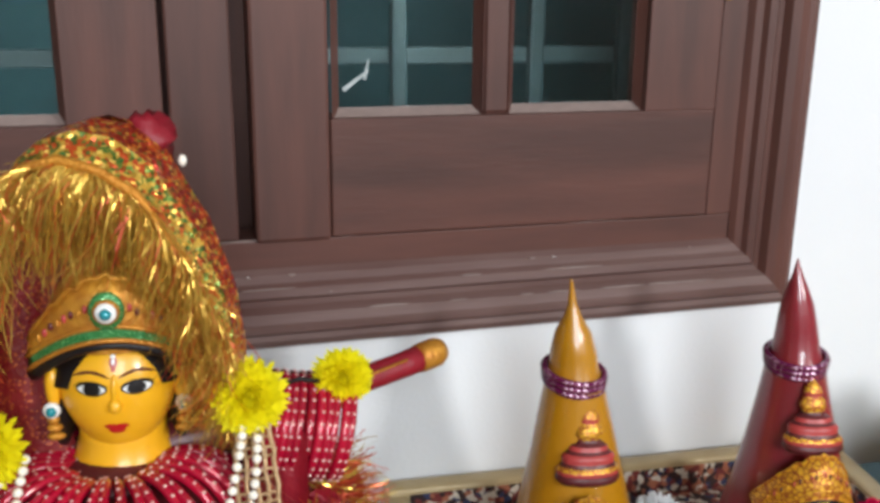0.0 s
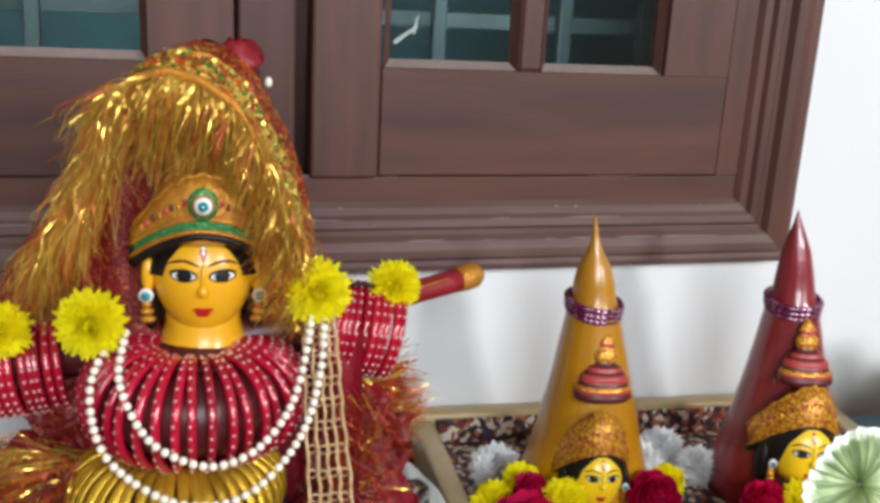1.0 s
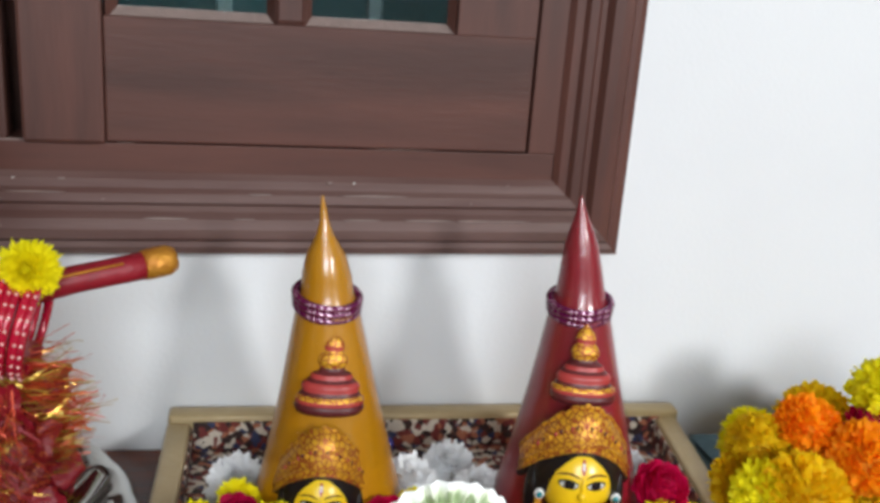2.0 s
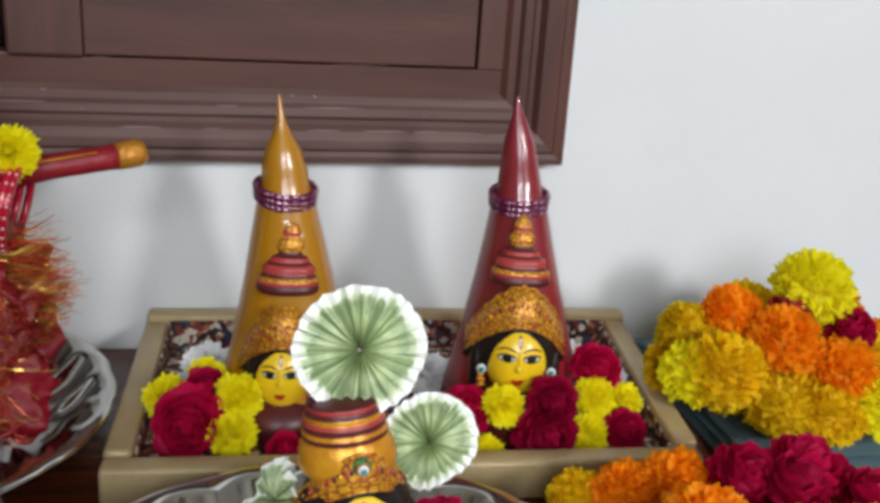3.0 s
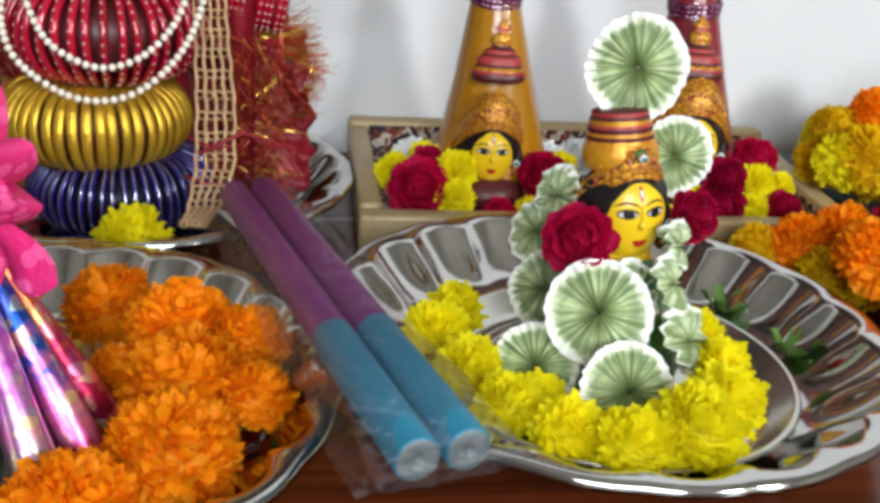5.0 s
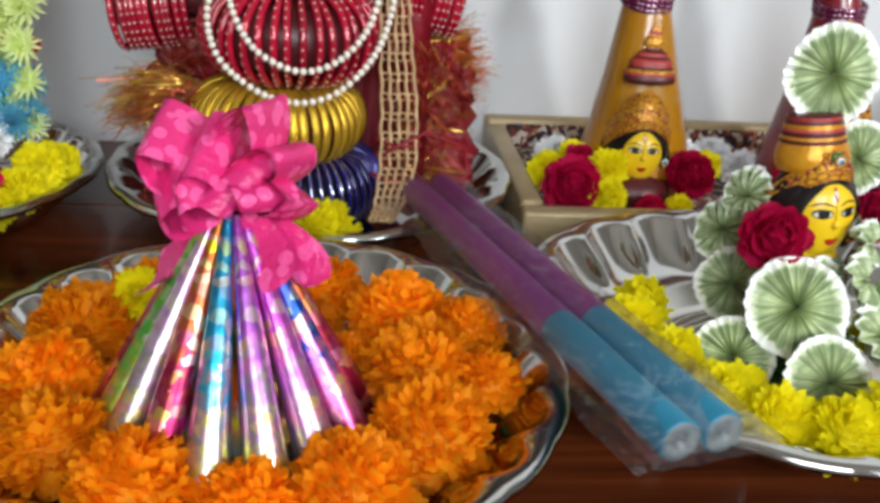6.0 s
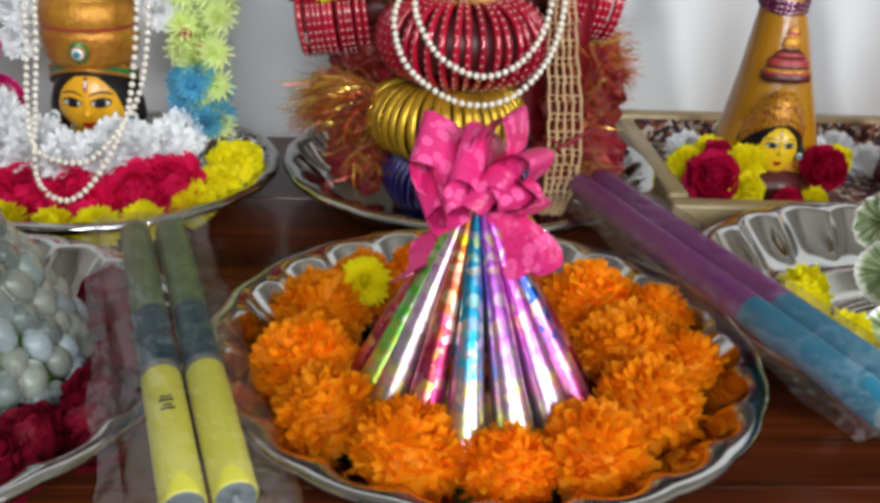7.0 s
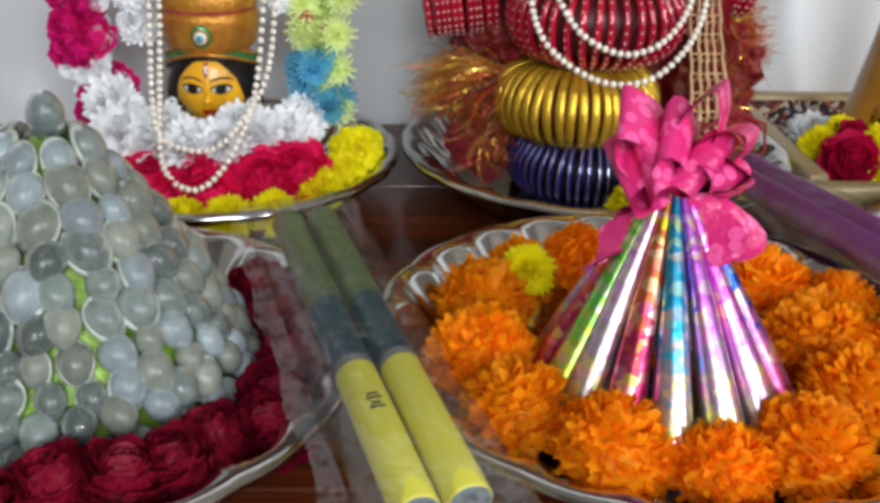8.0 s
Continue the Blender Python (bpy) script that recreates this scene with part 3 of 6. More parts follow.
def window():
    win = thing("window_1", "closed dark brown wooden casement window with moulded frame", "window", "", NORTH)
    win["kind"] = "structure"
    corners = ((WX0, WZ0, -1, -1), (WX1, WZ0, 1, -1), (WX1, WZ1, 1, 1), (WX0, WZ1, -1, 1))
    for k in range(4):
        a, b = corners[k], corners[(k + 1) % 4]
        g = Geo()
        rows = []
        for o, d in MOULD:
            pa, pb = Vector((a[0] + a[2] * o, d, a[1] + a[3] * o)), Vector((b[0] + b[2] * o, d, b[1] + b[3] * o))
            rows.append([tuple(pa.lerp(pb, i / 10)) for i in range(11)])
        g.grid(rows)
        part("window_frame", g, M_WOODD if k == 0 else (M_WOODH if k == 2 else M_WOOD), win, "moulded brown frame with chipped edges" if k == 0 else "", smooth=False)
    g = Geo().box((WX0 - 0.001, 0.809, WZ0 - 0.004), (WX1 + 0.001, 0.85, WZ0 + 0.020), 0.001)
    part("sill_board", g, M_WOODH, win, smooth=False)
    for x0, x1 in ((0.1110, WX1 + 0.004), (WX0 - 0.004, -0.658)):
        part("jamb_board", Geo().box((x0, 0.8085, WZ0 + 0.02), (x1, 0.85, WZ1), 0.001), M_WOOD, win, smooth=False)
    part("mullion", Geo().box((-0.2955, 0.812, WZ0 + 0.02), (-0.2535, 0.836, WZ1), 0.002), M_WOOD, win, smooth=False)
    # boards added behind the gaps to keep them dark and stop light from beyond
    part("mullion_back", Geo().box((-0.320, 0.885, WZ0 + 0.004), (-0.200, 0.92, WZ1), 0.002), M_WOOD, win, smooth=False)
    part("jamb_back", Geo().box((0.092, 0.852, WZ0 + 0.004), (WX1 - 0.0004, 0.90, WZ1), 0.001), M_WOOD, win, smooth=False)
    part("head_board", Geo().box((WX0, 0.809, WZ1 - 0.02), (WX1, 0.85, WZ1 + 0.004), 0.001), M_WOODH, win, smooth=False)
    for x0, x1, panes in ((-0.2425, 0.1070, ((-0.182, -0.083), (-0.054, 0.044))), (-0.656, -0.299, ((-0.591, -0.492), (-0.463, -0.363)))):
        f, b = 0.802, 0.835
        leaf = part("casement", Geo().box((x0, f, 0.2340), (panes[0][0] - 0.008, b, 0.905), 0.0025), M_WOOD, win, "brown casement with two glass panes side by side", smooth=False)
        part("stile", Geo().box((panes[1][1] + 0.004, f + 0.0004, 0.3186), (x1, b, 0.8301), 0.0008), M_WOOD, leaf, smooth=False)
        part("bottom_rail", Geo().box((panes[0][0] - 0.0075, f + 0.0004, 0.236), (x1, b, 0.319), 0.0012), M_WOODH, leaf, smooth=False)
        part("top_rail", Geo().box((panes[0][0] - 0.0075, f + 0.0004, 0.83), (x1, b, 0.905), 0.0012), M_WOODH, leaf, smooth=False)
        part("glazing_bar", Geo().box((panes[0][1] + 0.003, f + 0.004, 0.318), (panes[1][0] - 0.003, b, 0.832), 0.004), M_WOOD, leaf, smooth=False)
        for p0, p1 in panes:
            g = Geo()
            fr = 0.006
            # bevelled bead round the pane
            out, inn = ((p0 - fr, 0.316), (p1 + fr, 0.316), (p1 + fr, 0.836), (p0 - fr, 0.836)), ((p0 + 0.001, 0.325), (p1 - 0.001, 0.325), (p1 - 0.001, 0.827), (p0 + 0.001, 0.827))
            for i in range(4):
                j = (i + 1) % 4
                if i == 0:
                    continue
                g.add([(out[i][0], f + 0.003, out[i][1]), (out[j][0], f + 0.003, out[j][1]), (inn[j][0], 0.817, inn[j][1]), (inn[i][0], 0.817, inn[i][1])], [(0, 1, 2, 3)])
            part("pane_bead", g, M_WOOD, leaf, smooth=False)
            g = Geo().add([(out[0][0], f + 0.003, out[0][1]), (out[1][0], f + 0.003, out[1][1]), (inn[1][0], 0.817, inn[1][1]), (inn[0][0], 0.817, inn[0][1])], [(0, 1, 2, 3)])
            part("pane_ledge", g, M_PUTTY, leaf, "dusty pale ledge below the pane", smooth=False)
            gl = part("pane", Geo().box((p0 - 0.002, 0.816, 0.320), (p1 + 0.002, 0.819, 0.832), 0.0003), M_GLASS, leaf, smooth=False)
            gl.visible_shadow = False
    # chipped paint flecks on the bottom frame
    for k in range(26):
        x, o = rng.uniform(-0.62, 0.11), rng.choice((0.004, 0.017, 0.035))
        d = 0.8025 if o < 0.01 else (0.7975 if o < 0.03 else 0.7927)
        g = Geo().ball((x, d, WZ0 - o), (rng.uniform(0.0006, 0.003), 0.0005, rng.uniform(0.0003, 0.0009)), 7, 4)
        part("paint_chip", g, M_WHITE if k < 7 else M_PUTTY, win)
    # dust that has settled along the ledges
    for z, y, n in ((WZ0 + 0.0206, 0.8088, 16), (WZ0 - 0.0125, 0.7988, 14), (WZ0 - 0.0295, 0.7948, 18)):
        for k in range(n):
            x, h = rng.uniform(-0.62, 0.10), rng.uniform(0.004, 0.026)
            part("dust_line", Geo().ball((x, y, z), (h, 0.0008, rng.uniform(0.0004, 0.0010)), 8, 4), M_PUTTY, win)
    # hinge on the casement's edge
    part("hinge", Geo().tube([(0.110, 0.802, 0.40), (0.110, 0.802, 0.46)], 0.003, 8), M_GOLDB, win, "worn brass hinge")
    # white mark on the glass
    g = Geo()
    g.strand((-0.178, 0.8152, 0.337), (-0.160, 0.8152, 0.350), (0.001, 0, 0.001), 0.003)
    g.strand((-0.163, 0.8150, 0.344), (-0.160, 0.8150, 0.358), (0, 0, 0), 0.002)
    part("pane_mark", g, M_GREYMARK, win, "white mark on the glass")
    # bars that stand in for the pale reflection stripes in the panes
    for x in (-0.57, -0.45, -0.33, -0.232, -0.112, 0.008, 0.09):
        part("reflection_bar", Geo().box((x - 0.0065, 0.925, 0.15), (x + 0.0065, 0.935, 0.98), 0.002), M_REFLSTRIPE, win, smooth=False)
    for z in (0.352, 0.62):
        part("reflection_bar", Geo().box((WX0, 0.9355, z - 0.007), (WX1, 0.942, z + 0.007), 0.001), M_REFLSTRIPE, win, smooth=False)
    return win


window()


# ---- the table ----
def altar_table():
    t = thing("altar_table", "polished red-brown wooden table against the wall", "table")
    edges = (0.06, 0.25, 0.44, 0.63, 0.805)
    for y0, y1 in zip(edges, edges[1:]):
        part("plank", Geo().box((-1.05, y0 + 0.0006, -0.03), (0.75, y1 - 0.0006, 0.0), 0.0012), M_TABLE, t, smooth=False)
    part("apron", Geo().box((-1.02, 0.08, -0.11), (0.72, 0.78, -0.0305), 0.002), M_TABLE, t, smooth=False)
    for x in (-1.0, 0.66):
        for y in (0.09, 0.73):
            part("leg", Geo().box((x, y, -0.75), (x + 0.05, y + 0.05, -0.1105), 0.003), M_TABLE, t, smooth=False)
    return t


altar_table()


# ---- steel plates ----
def steel_plate(x, y, R, label, scallops=22, h=0.038, depth=0.012, turn=0.0, name="steel_plate"):
    """A thali with a flat base, a scalloped wall and a turned-out lip."""
    t = thing(name, label, "plate", "steel plates on the table", pose(x, y, 0, 0, 0, turn))

    def wave(a, r, z):
        k = abs(math.sin(a * scallops / 2)) ** 0.8
        u = min(1, max(0, (z - 0.004) / (h - 0.010)))
        amp = depth * math.sin(math.pi * min(1, u * 0.75)) if r < R * 0.955 else depth * 0.12
        return r - amp * (1 - k), z

    b = R * 0.68
    top = [(0.0, 0.0042), (b * 0.5, 0.0042), (b * 0.52, 0.0034), (b * 0.9, 0.0034), (b, 0.0044)]
    for i in range(1, 9):
        u = i / 8
        top.append((b + (R * 0.93 - b) * (u ** 0.75), 0.0044 + (h - 0.0074) * u ** 1.25))
    g = Geo().lathe(top, 176, 0, None, wave)
    low = [(r, max(0.0, z - 0.0022)) for r, z in top]
    low[0:5] = [(0.0, 0.0), (b * 0.5, 0.0), (b * 0.52, 0.0), (b * 0.9, 0.0), (b, 0.0008)]
    g.lathe(low[::-1], 176, 0, None, wave)
    dish = part("dish", g, M_STEEL, t)
    lip = [top[-1], (R * 0.945, h - 0.001), (R * 0.965, h), (R * 0.99, h - 0.001), (R, h - 0.003), (R * 0.995, h - 0.006), (R * 0.985, h - 0.004), (R * 0.96, h - 0.0028), low[-1]]
    part("rolled_rim", Geo().lathe(lip, 176, 0, None, wave), M_STEEL, dish, "bright turned-out rim")
    return t


P_DOLL, P_FAN, P_NOTE, P_LEFT, P_SHELL = (-0.313, 0.640), (-0.331, 0.336), (-0.028, 0.395), (-0.612, 0.613), (-0.640, 0.315)
steel_plate(*P_DOLL, 0.157, "shiny steel plate under the large dressed doll")
steel_plate(*P_FAN, 0.1545, "scalloped steel plate holding orange marigolds", turn=4)
steel_plate(*P_NOTE, 0.161, "wide scalloped steel plate with yellow flowers", scallops=20, turn=7)
steel_plate(*P_LEFT, 0.141, "steel plate under the small garlanded doll", turn=3)
steel_plate(*P_SHELL, 0.152, "scalloped steel plate under the cone of shells", turn=5)


def inner_plate():
    t = thing("inner_plate", "small steel plate set in the wide scalloped plate", "plate", "", pose(-0.030, 0.372, 0.0044))
    g = Geo().lathe([(0, 0.003), (0.06, 0.003), (0.062, 0.0022), (0.080, 0.0022), (0.088, 0.004), (0.097, 0.015), (0.100, 0.016), (0.1015, 0.0145), (0.099, 0.013), (0.089, 0.001), (0.082, 0.0), (0, 0.0)], 96)
    dish = part("dish", g, M_BRASSY, t)
    for r in (0.066, 0.072, 0.078):
        part("pressed_ring", Geo().torus(r, 0.0012, 72, 6, 0, Matrix.Translation((0, 0, 0.0026))), M_BRASSY, dish)
    return t


inner_plate()


# ---- flowers ----
def petal(g, base, out, up, length, width, cup, frill=0.0, mi=0, rows=3, cols=3):
    base, out, up = Vector(base), Vector(out).normalized(), Vector(up)
    side = out.cross(up).normalized()
    nrm = side.cross(out)
    grid = []
    for i in range(rows):
        t = i / (rows - 1)
        w = width * (0.35 + 0.65 * math.sin(math.pi * min(1, 0.25 + 0.6 * t)))
        row = []
        for j in range(cols):
            s = j / (cols - 1) * 2 - 1
            jag = frill * length * (rng.uniform(-1, 1)) if i == rows - 1 else 0
            p = base + out * (length * t + jag - (0.18 * length * s * s if i == rows - 1 else 0)) + side * (s * w / 2) + nrm * (cup * length * (t * t + 0.35 * s * s * t))
            row.append(tuple(p))
        grid.append(row)
    g.grid(grid, mi)


def marigold_mesh(name, material, petals=460):
    """A full pompon of short frilled petals, radius 1."""
    g = Geo()
    g.ball((0, 0, -0.06), (0.78, 0.78, 0.66), 14, 10)
    for k in range(petals):
        u = 1 - 1.6 * (k + 0.5) / petals
        a = k * 2.39996 + rng.uniform(-0.2, 0.2)
        r = math.sqrt(max(0, 1 - u * u))
        d = Vector((r * math.cos(a), r * math.sin(a), u * 0.86 + 0.02))
        up = Vector((-math.cos(a) * u, -math.sin(a) * u, r + 0.05)) + Vector([rng.uniform(-0.6, 0.6) for _ in range(3)])
        lump = 1 + 0.07 * math.sin(3 * a + 4 * u)
        petal(g, d * 0.66 * lump, d.normalized() + Vector([rng.uniform(-0.45, 0.45) for _ in range(3)]), up, rng.uniform(0.22, 0.34), rng.uniform(0.15, 0.25), rng.uniform(-0.5, 0.5), 0.16, 0, 3, 3)
    g.ball((0, 0, -0.62), (0.3, 0.3, 0.24), 8, 5, 1)
    return g.mesh(name, [material, M_LEAF])


def chrysanthemum_mesh(name, material, petals=170, fluff=0.0):
    """Many narrow petals in a dome, radius 1; fluff closes the dome to a pompon."""
    g = Geo()
    g.ball((0, 0, -0.05), (0.45 + 0.2 * fluff, 0.45 + 0.2 * fluff, 0.30 + 0.25 * fluff), 12, 8)
    for k in range(petals):
        f = (k + 0.5) / petals
        a = k * 2.39996
        el = radians(86 - (98 + 25 * fluff) * f ** 0.8)
        d = Vector((math.cos(a) * math.cos(el), math.sin(a) * math.cos(el), math.sin(el)))
        length = (0.46 + 0.30 * f * (1 - 0.7 * fluff)) * rng.uniform(0.88 - 0.2 * fluff, 1.1 + 0.15 * fluff) * (1 - 0.25 * fluff)
        petal(g, d * (0.27 + 0.25 * fluff) * (1 + 0.10 * fluff * math.sin(2 * a + 3 * el)), d + Vector([rng.uniform(-0.42, 0.42) * fluff for _ in range(3)]), (-d.y * 0.1, d.x * 0.1, 1 if el < 1.2 else 0.2), length, 0.17 + 0.05 * fluff, rng.uniform(0.05, 0.35), 0.05, 0, 3, 3)
    return g.mesh(name, [material, M_LEAF])


def rose_mesh(name, material, petals=70):
    """A soft full head of broad ruffled petals that overlap round a tight heart, radius 1."""
    g = Geo()
    g.ball((0, 0, 0.0), (0.60, 0.60, 0.52), 12, 8)
    for k in range(petals):
        f = (k + 0.5) / petals
        a = k * 2.39996 + rng.uniform(-0.3, 0.3)
        u = 1 - 1.45 * f
        r = math.sqrt(max(0, 1 - u * u))
        d = Vector((r * math.cos(a), r * math.sin(a), u * 0.82))
        # the petals stand up at the heart and lie open outside
        up = Vector((-math.cos(a), -math.sin(a), 0.2)) if f < 0.5 else Vector((-0.4 * math.cos(a), -0.4 * math.sin(a), 1))
        out = d * (0.5 + 0.6 * f) + Vector((0, 0, 0.75 * (1 - f))) + Vector([rng.uniform(-0.3, 0.3) for _ in range(3)])
        petal(g, d * 0.50, out, up, rng.uniform(0.36, 0.52), rng.uniform(0.50, 0.72), rng.uniform(0.0, 0.5), 0.07, 0, 4, 5)
    return g.mesh(name, [material, M_LEAF])


MARI = [marigold_mesh("marigold", M_ORANGE) for _ in range(3)]
MARIY = [marigold_mesh("marigold", M_YELLOW) for _ in range(2)]
MARIO = [marigold_mesh("marigold", M_OCHRE) for _ in range(2)]
CHRY = [chrysanthemum_mesh("chrysanthemum", M_YELLOW, 240, 0.3) for _ in range(2)]
CHRF = [chrysanthemum_mesh("chrysanthemum", M_YELLOW, 260, 1.0) for _ in range(2)]
CHRW = [chrysanthemum_mesh("chrysanthemum", M_WHITEP, 210, 0.8) for _ in range(2)]
ROSE = [rose_mesh("rose", M_ROSE) for _ in range(2)]
ROSED = [rose_mesh("rose", M_DARKROSE, 110) for _ in range(2)]
ROSEP = [rose_mesh("rose", M_PINKP)]
ROSEM = [rose_mesh("rose", M_MAGP)]
CHRB, CHRL = [chrysanthemum_mesh("paper_flower", M_BLUEP, 60)], [chrysanthemum_mesh("paper_flower", M_LIMEP, 60)]


def flower(meshes, name, label, x, y, z, r, group, rx=None, ry=None, flat=1.0):
    m = pose(x, y, z, rng.uniform(-12, 30) if rx is None else rx, rng.uniform(-18, 18) if ry is None else ry, rng.uniform(0, 360)) if rx is None else pose(x, y, z, rx, ry or 0, 0) @ pose(0, 0, 0, 0, 0, rng.uniform(0, 360))
    return single(name, rng.choice(meshes), None, label, "flower", m @ Matrix.Diagonal((r, r, r * flat, 1)), group)


# orange marigolds round the steel plate of cones
ORL = "full orange marigold head lying in the steel plate"
for k, (dx, dy, z, r) in enumerate(((-0.045, -0.092, 0.026, 0.031), (0.002, -0.102, 0.022, 0.026), (0.045, -0.092, 0.025, 0.030), (0.080, -0.055, 0.028, 0.031), (0.078, -0.008, 0.032, 0.032), (0.072, 0.050, 0.030, 0.032), (0.030, 0.085, 0.028, 0.027), (-0.030, 0.098, 0.030, 0.024), (-0.085, -0.062, 0.027, 0.029), (-0.098, -0.020, 0.030, 0.030), (-0.092, 0.030, 0.033, 0.030), (-0.068, 0.072, 0.030, 0.026), (0.108, 0.030, 0.036, 0.022), (0.112, -0.020, 0.034, 0.020), (-0.06, -0.02, 0.02, 0.022), (0.045, 0.02, 0.02, 0.02))):
    flower(MARI, "marigold", ORL, P_FAN[0] + dx, P_FAN[1] + dy, z, r, "orange marigolds in the plate")
flower(CHRY, "chrysanthemum", "small yellow flower among the orange marigolds", -0.398, 0.382, 0.046, 0.017, "", 50, -10)

# yellow flowers in the wide plate
YEL = "bright yellow chrysanthemum in the wide steel plate"
for x, y, z, r in ((-0.124, 0.392, 0.026, 0.022), (-0.112, 0.352, 0.026, 0.021), (-0.098, 0.318, 0.026, 0.020), (-0.075, 0.297, 0.025, 0.021), (-0.048, 0.282, 0.026, 0.023), (-0.016, 0.286, 0.032, 0.026), (0.010, 0.312, 0.030, 0.023), (0.021, 0.345, 0.030, 0.020), (0.018, 0.374, 0.034, 0.018), (-0.110, 0.418, 0.026, 0.020), (-0.08, 0.335, 0.018, 0.018)):
    flower(CHRF, "chrysanthemum", YEL, x, y, z, r * 1.0, "yellow flowers in the wide plate", rx=rng.uniform(5, 40), ry=rng.uniform(-15, 15))
# leaf shapes that stand in for green reflections in the wide plate
for x, y, a in ((0.075, 0.455, 20), (0.092, 0.395, 60)):
    g = Geo()
    for k in range(5):
        petal(g, (0, 0, 0), (math.cos(k * 1.2), math.sin(k * 1.2), 0.35), (0, 0, 1), 0.020, 0.009, 0.3)
    single("leaf_sprig", g, M_LEAF, "green leaf shape standing in for a reflection in the plate", "leaf", pose(x, y, 0.008, 0, 0, a), "green sprigs in the plate")

# the two heaps of garland flowers
KINDS = {"y": (MARIY, "marigold", "bright yellow marigold"), "d": (MARIO, "marigold", "deep yellow marigold"), "o": (MARI, "marigold", "orange marigold"), "r": (ROSE, "rose", "crimson rose")}


def heap(group, where, rows):
    for k, x, y, z, r in rows:
        meshes, name, col = KINDS[k]
        flower(meshes, name, col + " of the garland heaped " + where, x, y, z, r, group, rx=rng.uniform(0, 40), ry=rng.uniform(-20, 20))


heap("flowers of the far garland heap", "on the folded cloth", (
    ("o", 0.313, 0.630, 0.083, 0.029), ("d", 0.266, 0.620, 0.062, 0.033), ("y", 0.352, 0.664, 0.110, 0.035), ("o", 0.286, 0.660, 0.093, 0.024), ("r", 0.330, 0.652, 0.092, 0.022),
    ("o", 0.358, 0.620, 0.062, 0.030), ("y", 0.246, 0.630, 0.056, 0.027), ("d", 0.300, 0.600, 0.042, 0.027), ("d", 0.336, 0.590, 0.040, 0.026), ("d", 0.258, 0.668, 0.074, 0.025),
    ("d", 0.248, 0.664, 0.045, 0.026), ("y", 0.276, 0.702, 0.056, 0.028), ("d", 0.330, 0.715, 0.070, 0.030), ("o", 0.385, 0.690, 0.082, 0.030), ("d", 0.402, 0.640, 0.055, 0.030),
    ("y", 0.382, 0.598, 0.042, 0.028), ("d", 0.300, 0.660, 0.055, 0.030), ("d", 0.345, 0.660, 0.065, 0.032), ("o", 0.425, 0.670, 0.055, 0.030), ("d", 0.400, 0.725, 0.050, 0.030),
    ("d", 0.280, 0.640, 0.043, 0.026), ("r", 0.372, 0.640, 0.086, 0.022), ("d", 0.330, 0.625, 0.046, 0.026)))
heap("flowers of the near garland heap", "on the table", (
    ("r", 0.212, 0.486, 0.056, 0.026), ("r", 0.250, 0.490, 0.058, 0.027), ("r", 0.232, 0.470, 0.062, 0.022), ("o", 0.169, 0.446, 0.050, 0.031), ("o", 0.215, 0.430, 0.042, 0.032),
    ("d", 0.182, 0.402, 0.024, 0.024), ("d", 0.128, 0.522, 0.024, 0.022), ("o", 0.150, 0.508, 0.036, 0.023), ("o", 0.178, 0.502, 0.046, 0.024), ("o", 0.262, 0.430, 0.042, 0.031),
    ("d", 0.242, 0.396, 0.028, 0.027), ("d", 0.208, 0.388, 0.024, 0.024), ("r", 0.284, 0.466, 0.048, 0.026), ("o", 0.288, 0.412, 0.032, 0.030), ("d", 0.186, 0.470, 0.026, 0.026),
    ("d", 0.226, 0.450, 0.026, 0.028), ("r", 0.276, 0.500, 0.040, 0.026), ("o", 0.306, 0.446, 0.030, 0.030), ("d", 0.160, 0.480, 0.024, 0.024), ("d", 0.262, 0.470, 0.028, 0.028), ("o", 0.240, 0.510, 0.028, 0.026), ("d", 0.232, 0.362, 0.024, 0.025), ("d", 0.270, 0.375, 0.024, 0.026), ("o", 0.304, 0.390, 0.026, 0.028)))


# folded cloth below the far heap
def folded_cloth():
    t = thing("folded_cloth", "folded grey-blue cloth on the table beside the tray", "cloth", "", pose(0.382, 0.69, 0, 0, 0, 0))
    for k in range(3):
        g = Geo()
        rows = []
        for i in range(15):
            u = i / 14 * 2 - 1
            rows.append([(u * (0.115 - 0.004 * k), v * (0.118 - 0.005 * k), 0.001 + 0.0058 * k + 0.0048 * (1 - u ** 8) * (1 - v ** 8) + 0.0008 * math.sin(9 * u + 5 * v + k)) for v in [j / 14 * 2 - 1 for j in range(15)]])
        g.grid(rows)
        g.grid([[(p[0], p[1], 0.0006 + 0.0058 * k) for p in r] for r in rows][::-1])
        part("fold", g, M_CLOTHB, t)
    return t


folded_cloth()


# ---- bangles ----
def bangle_mesh(name, R, r, material, flat=1.0, trim=None, beads=0):
    g = Geo().torus(R, r, 30, 8, 0, None, flat)
    mats = [material]
    if trim:
        g.torus(R + r * 0.55, r * 0.5, 30, 5, 1)
        mats.append(trim)
    if beads:
        for k in range(beads):
            a = 2 * math.pi * k / beads
            g.ball(((R + r * 0.8) * math.cos(a), (R + r * 0.8) * math.sin(a), r * 0.25), (0.00105, 0.00105, 0.00105), 6, 4, len(mats))
        mats.append(M_FLECK)
    return g.mesh(name, mats)


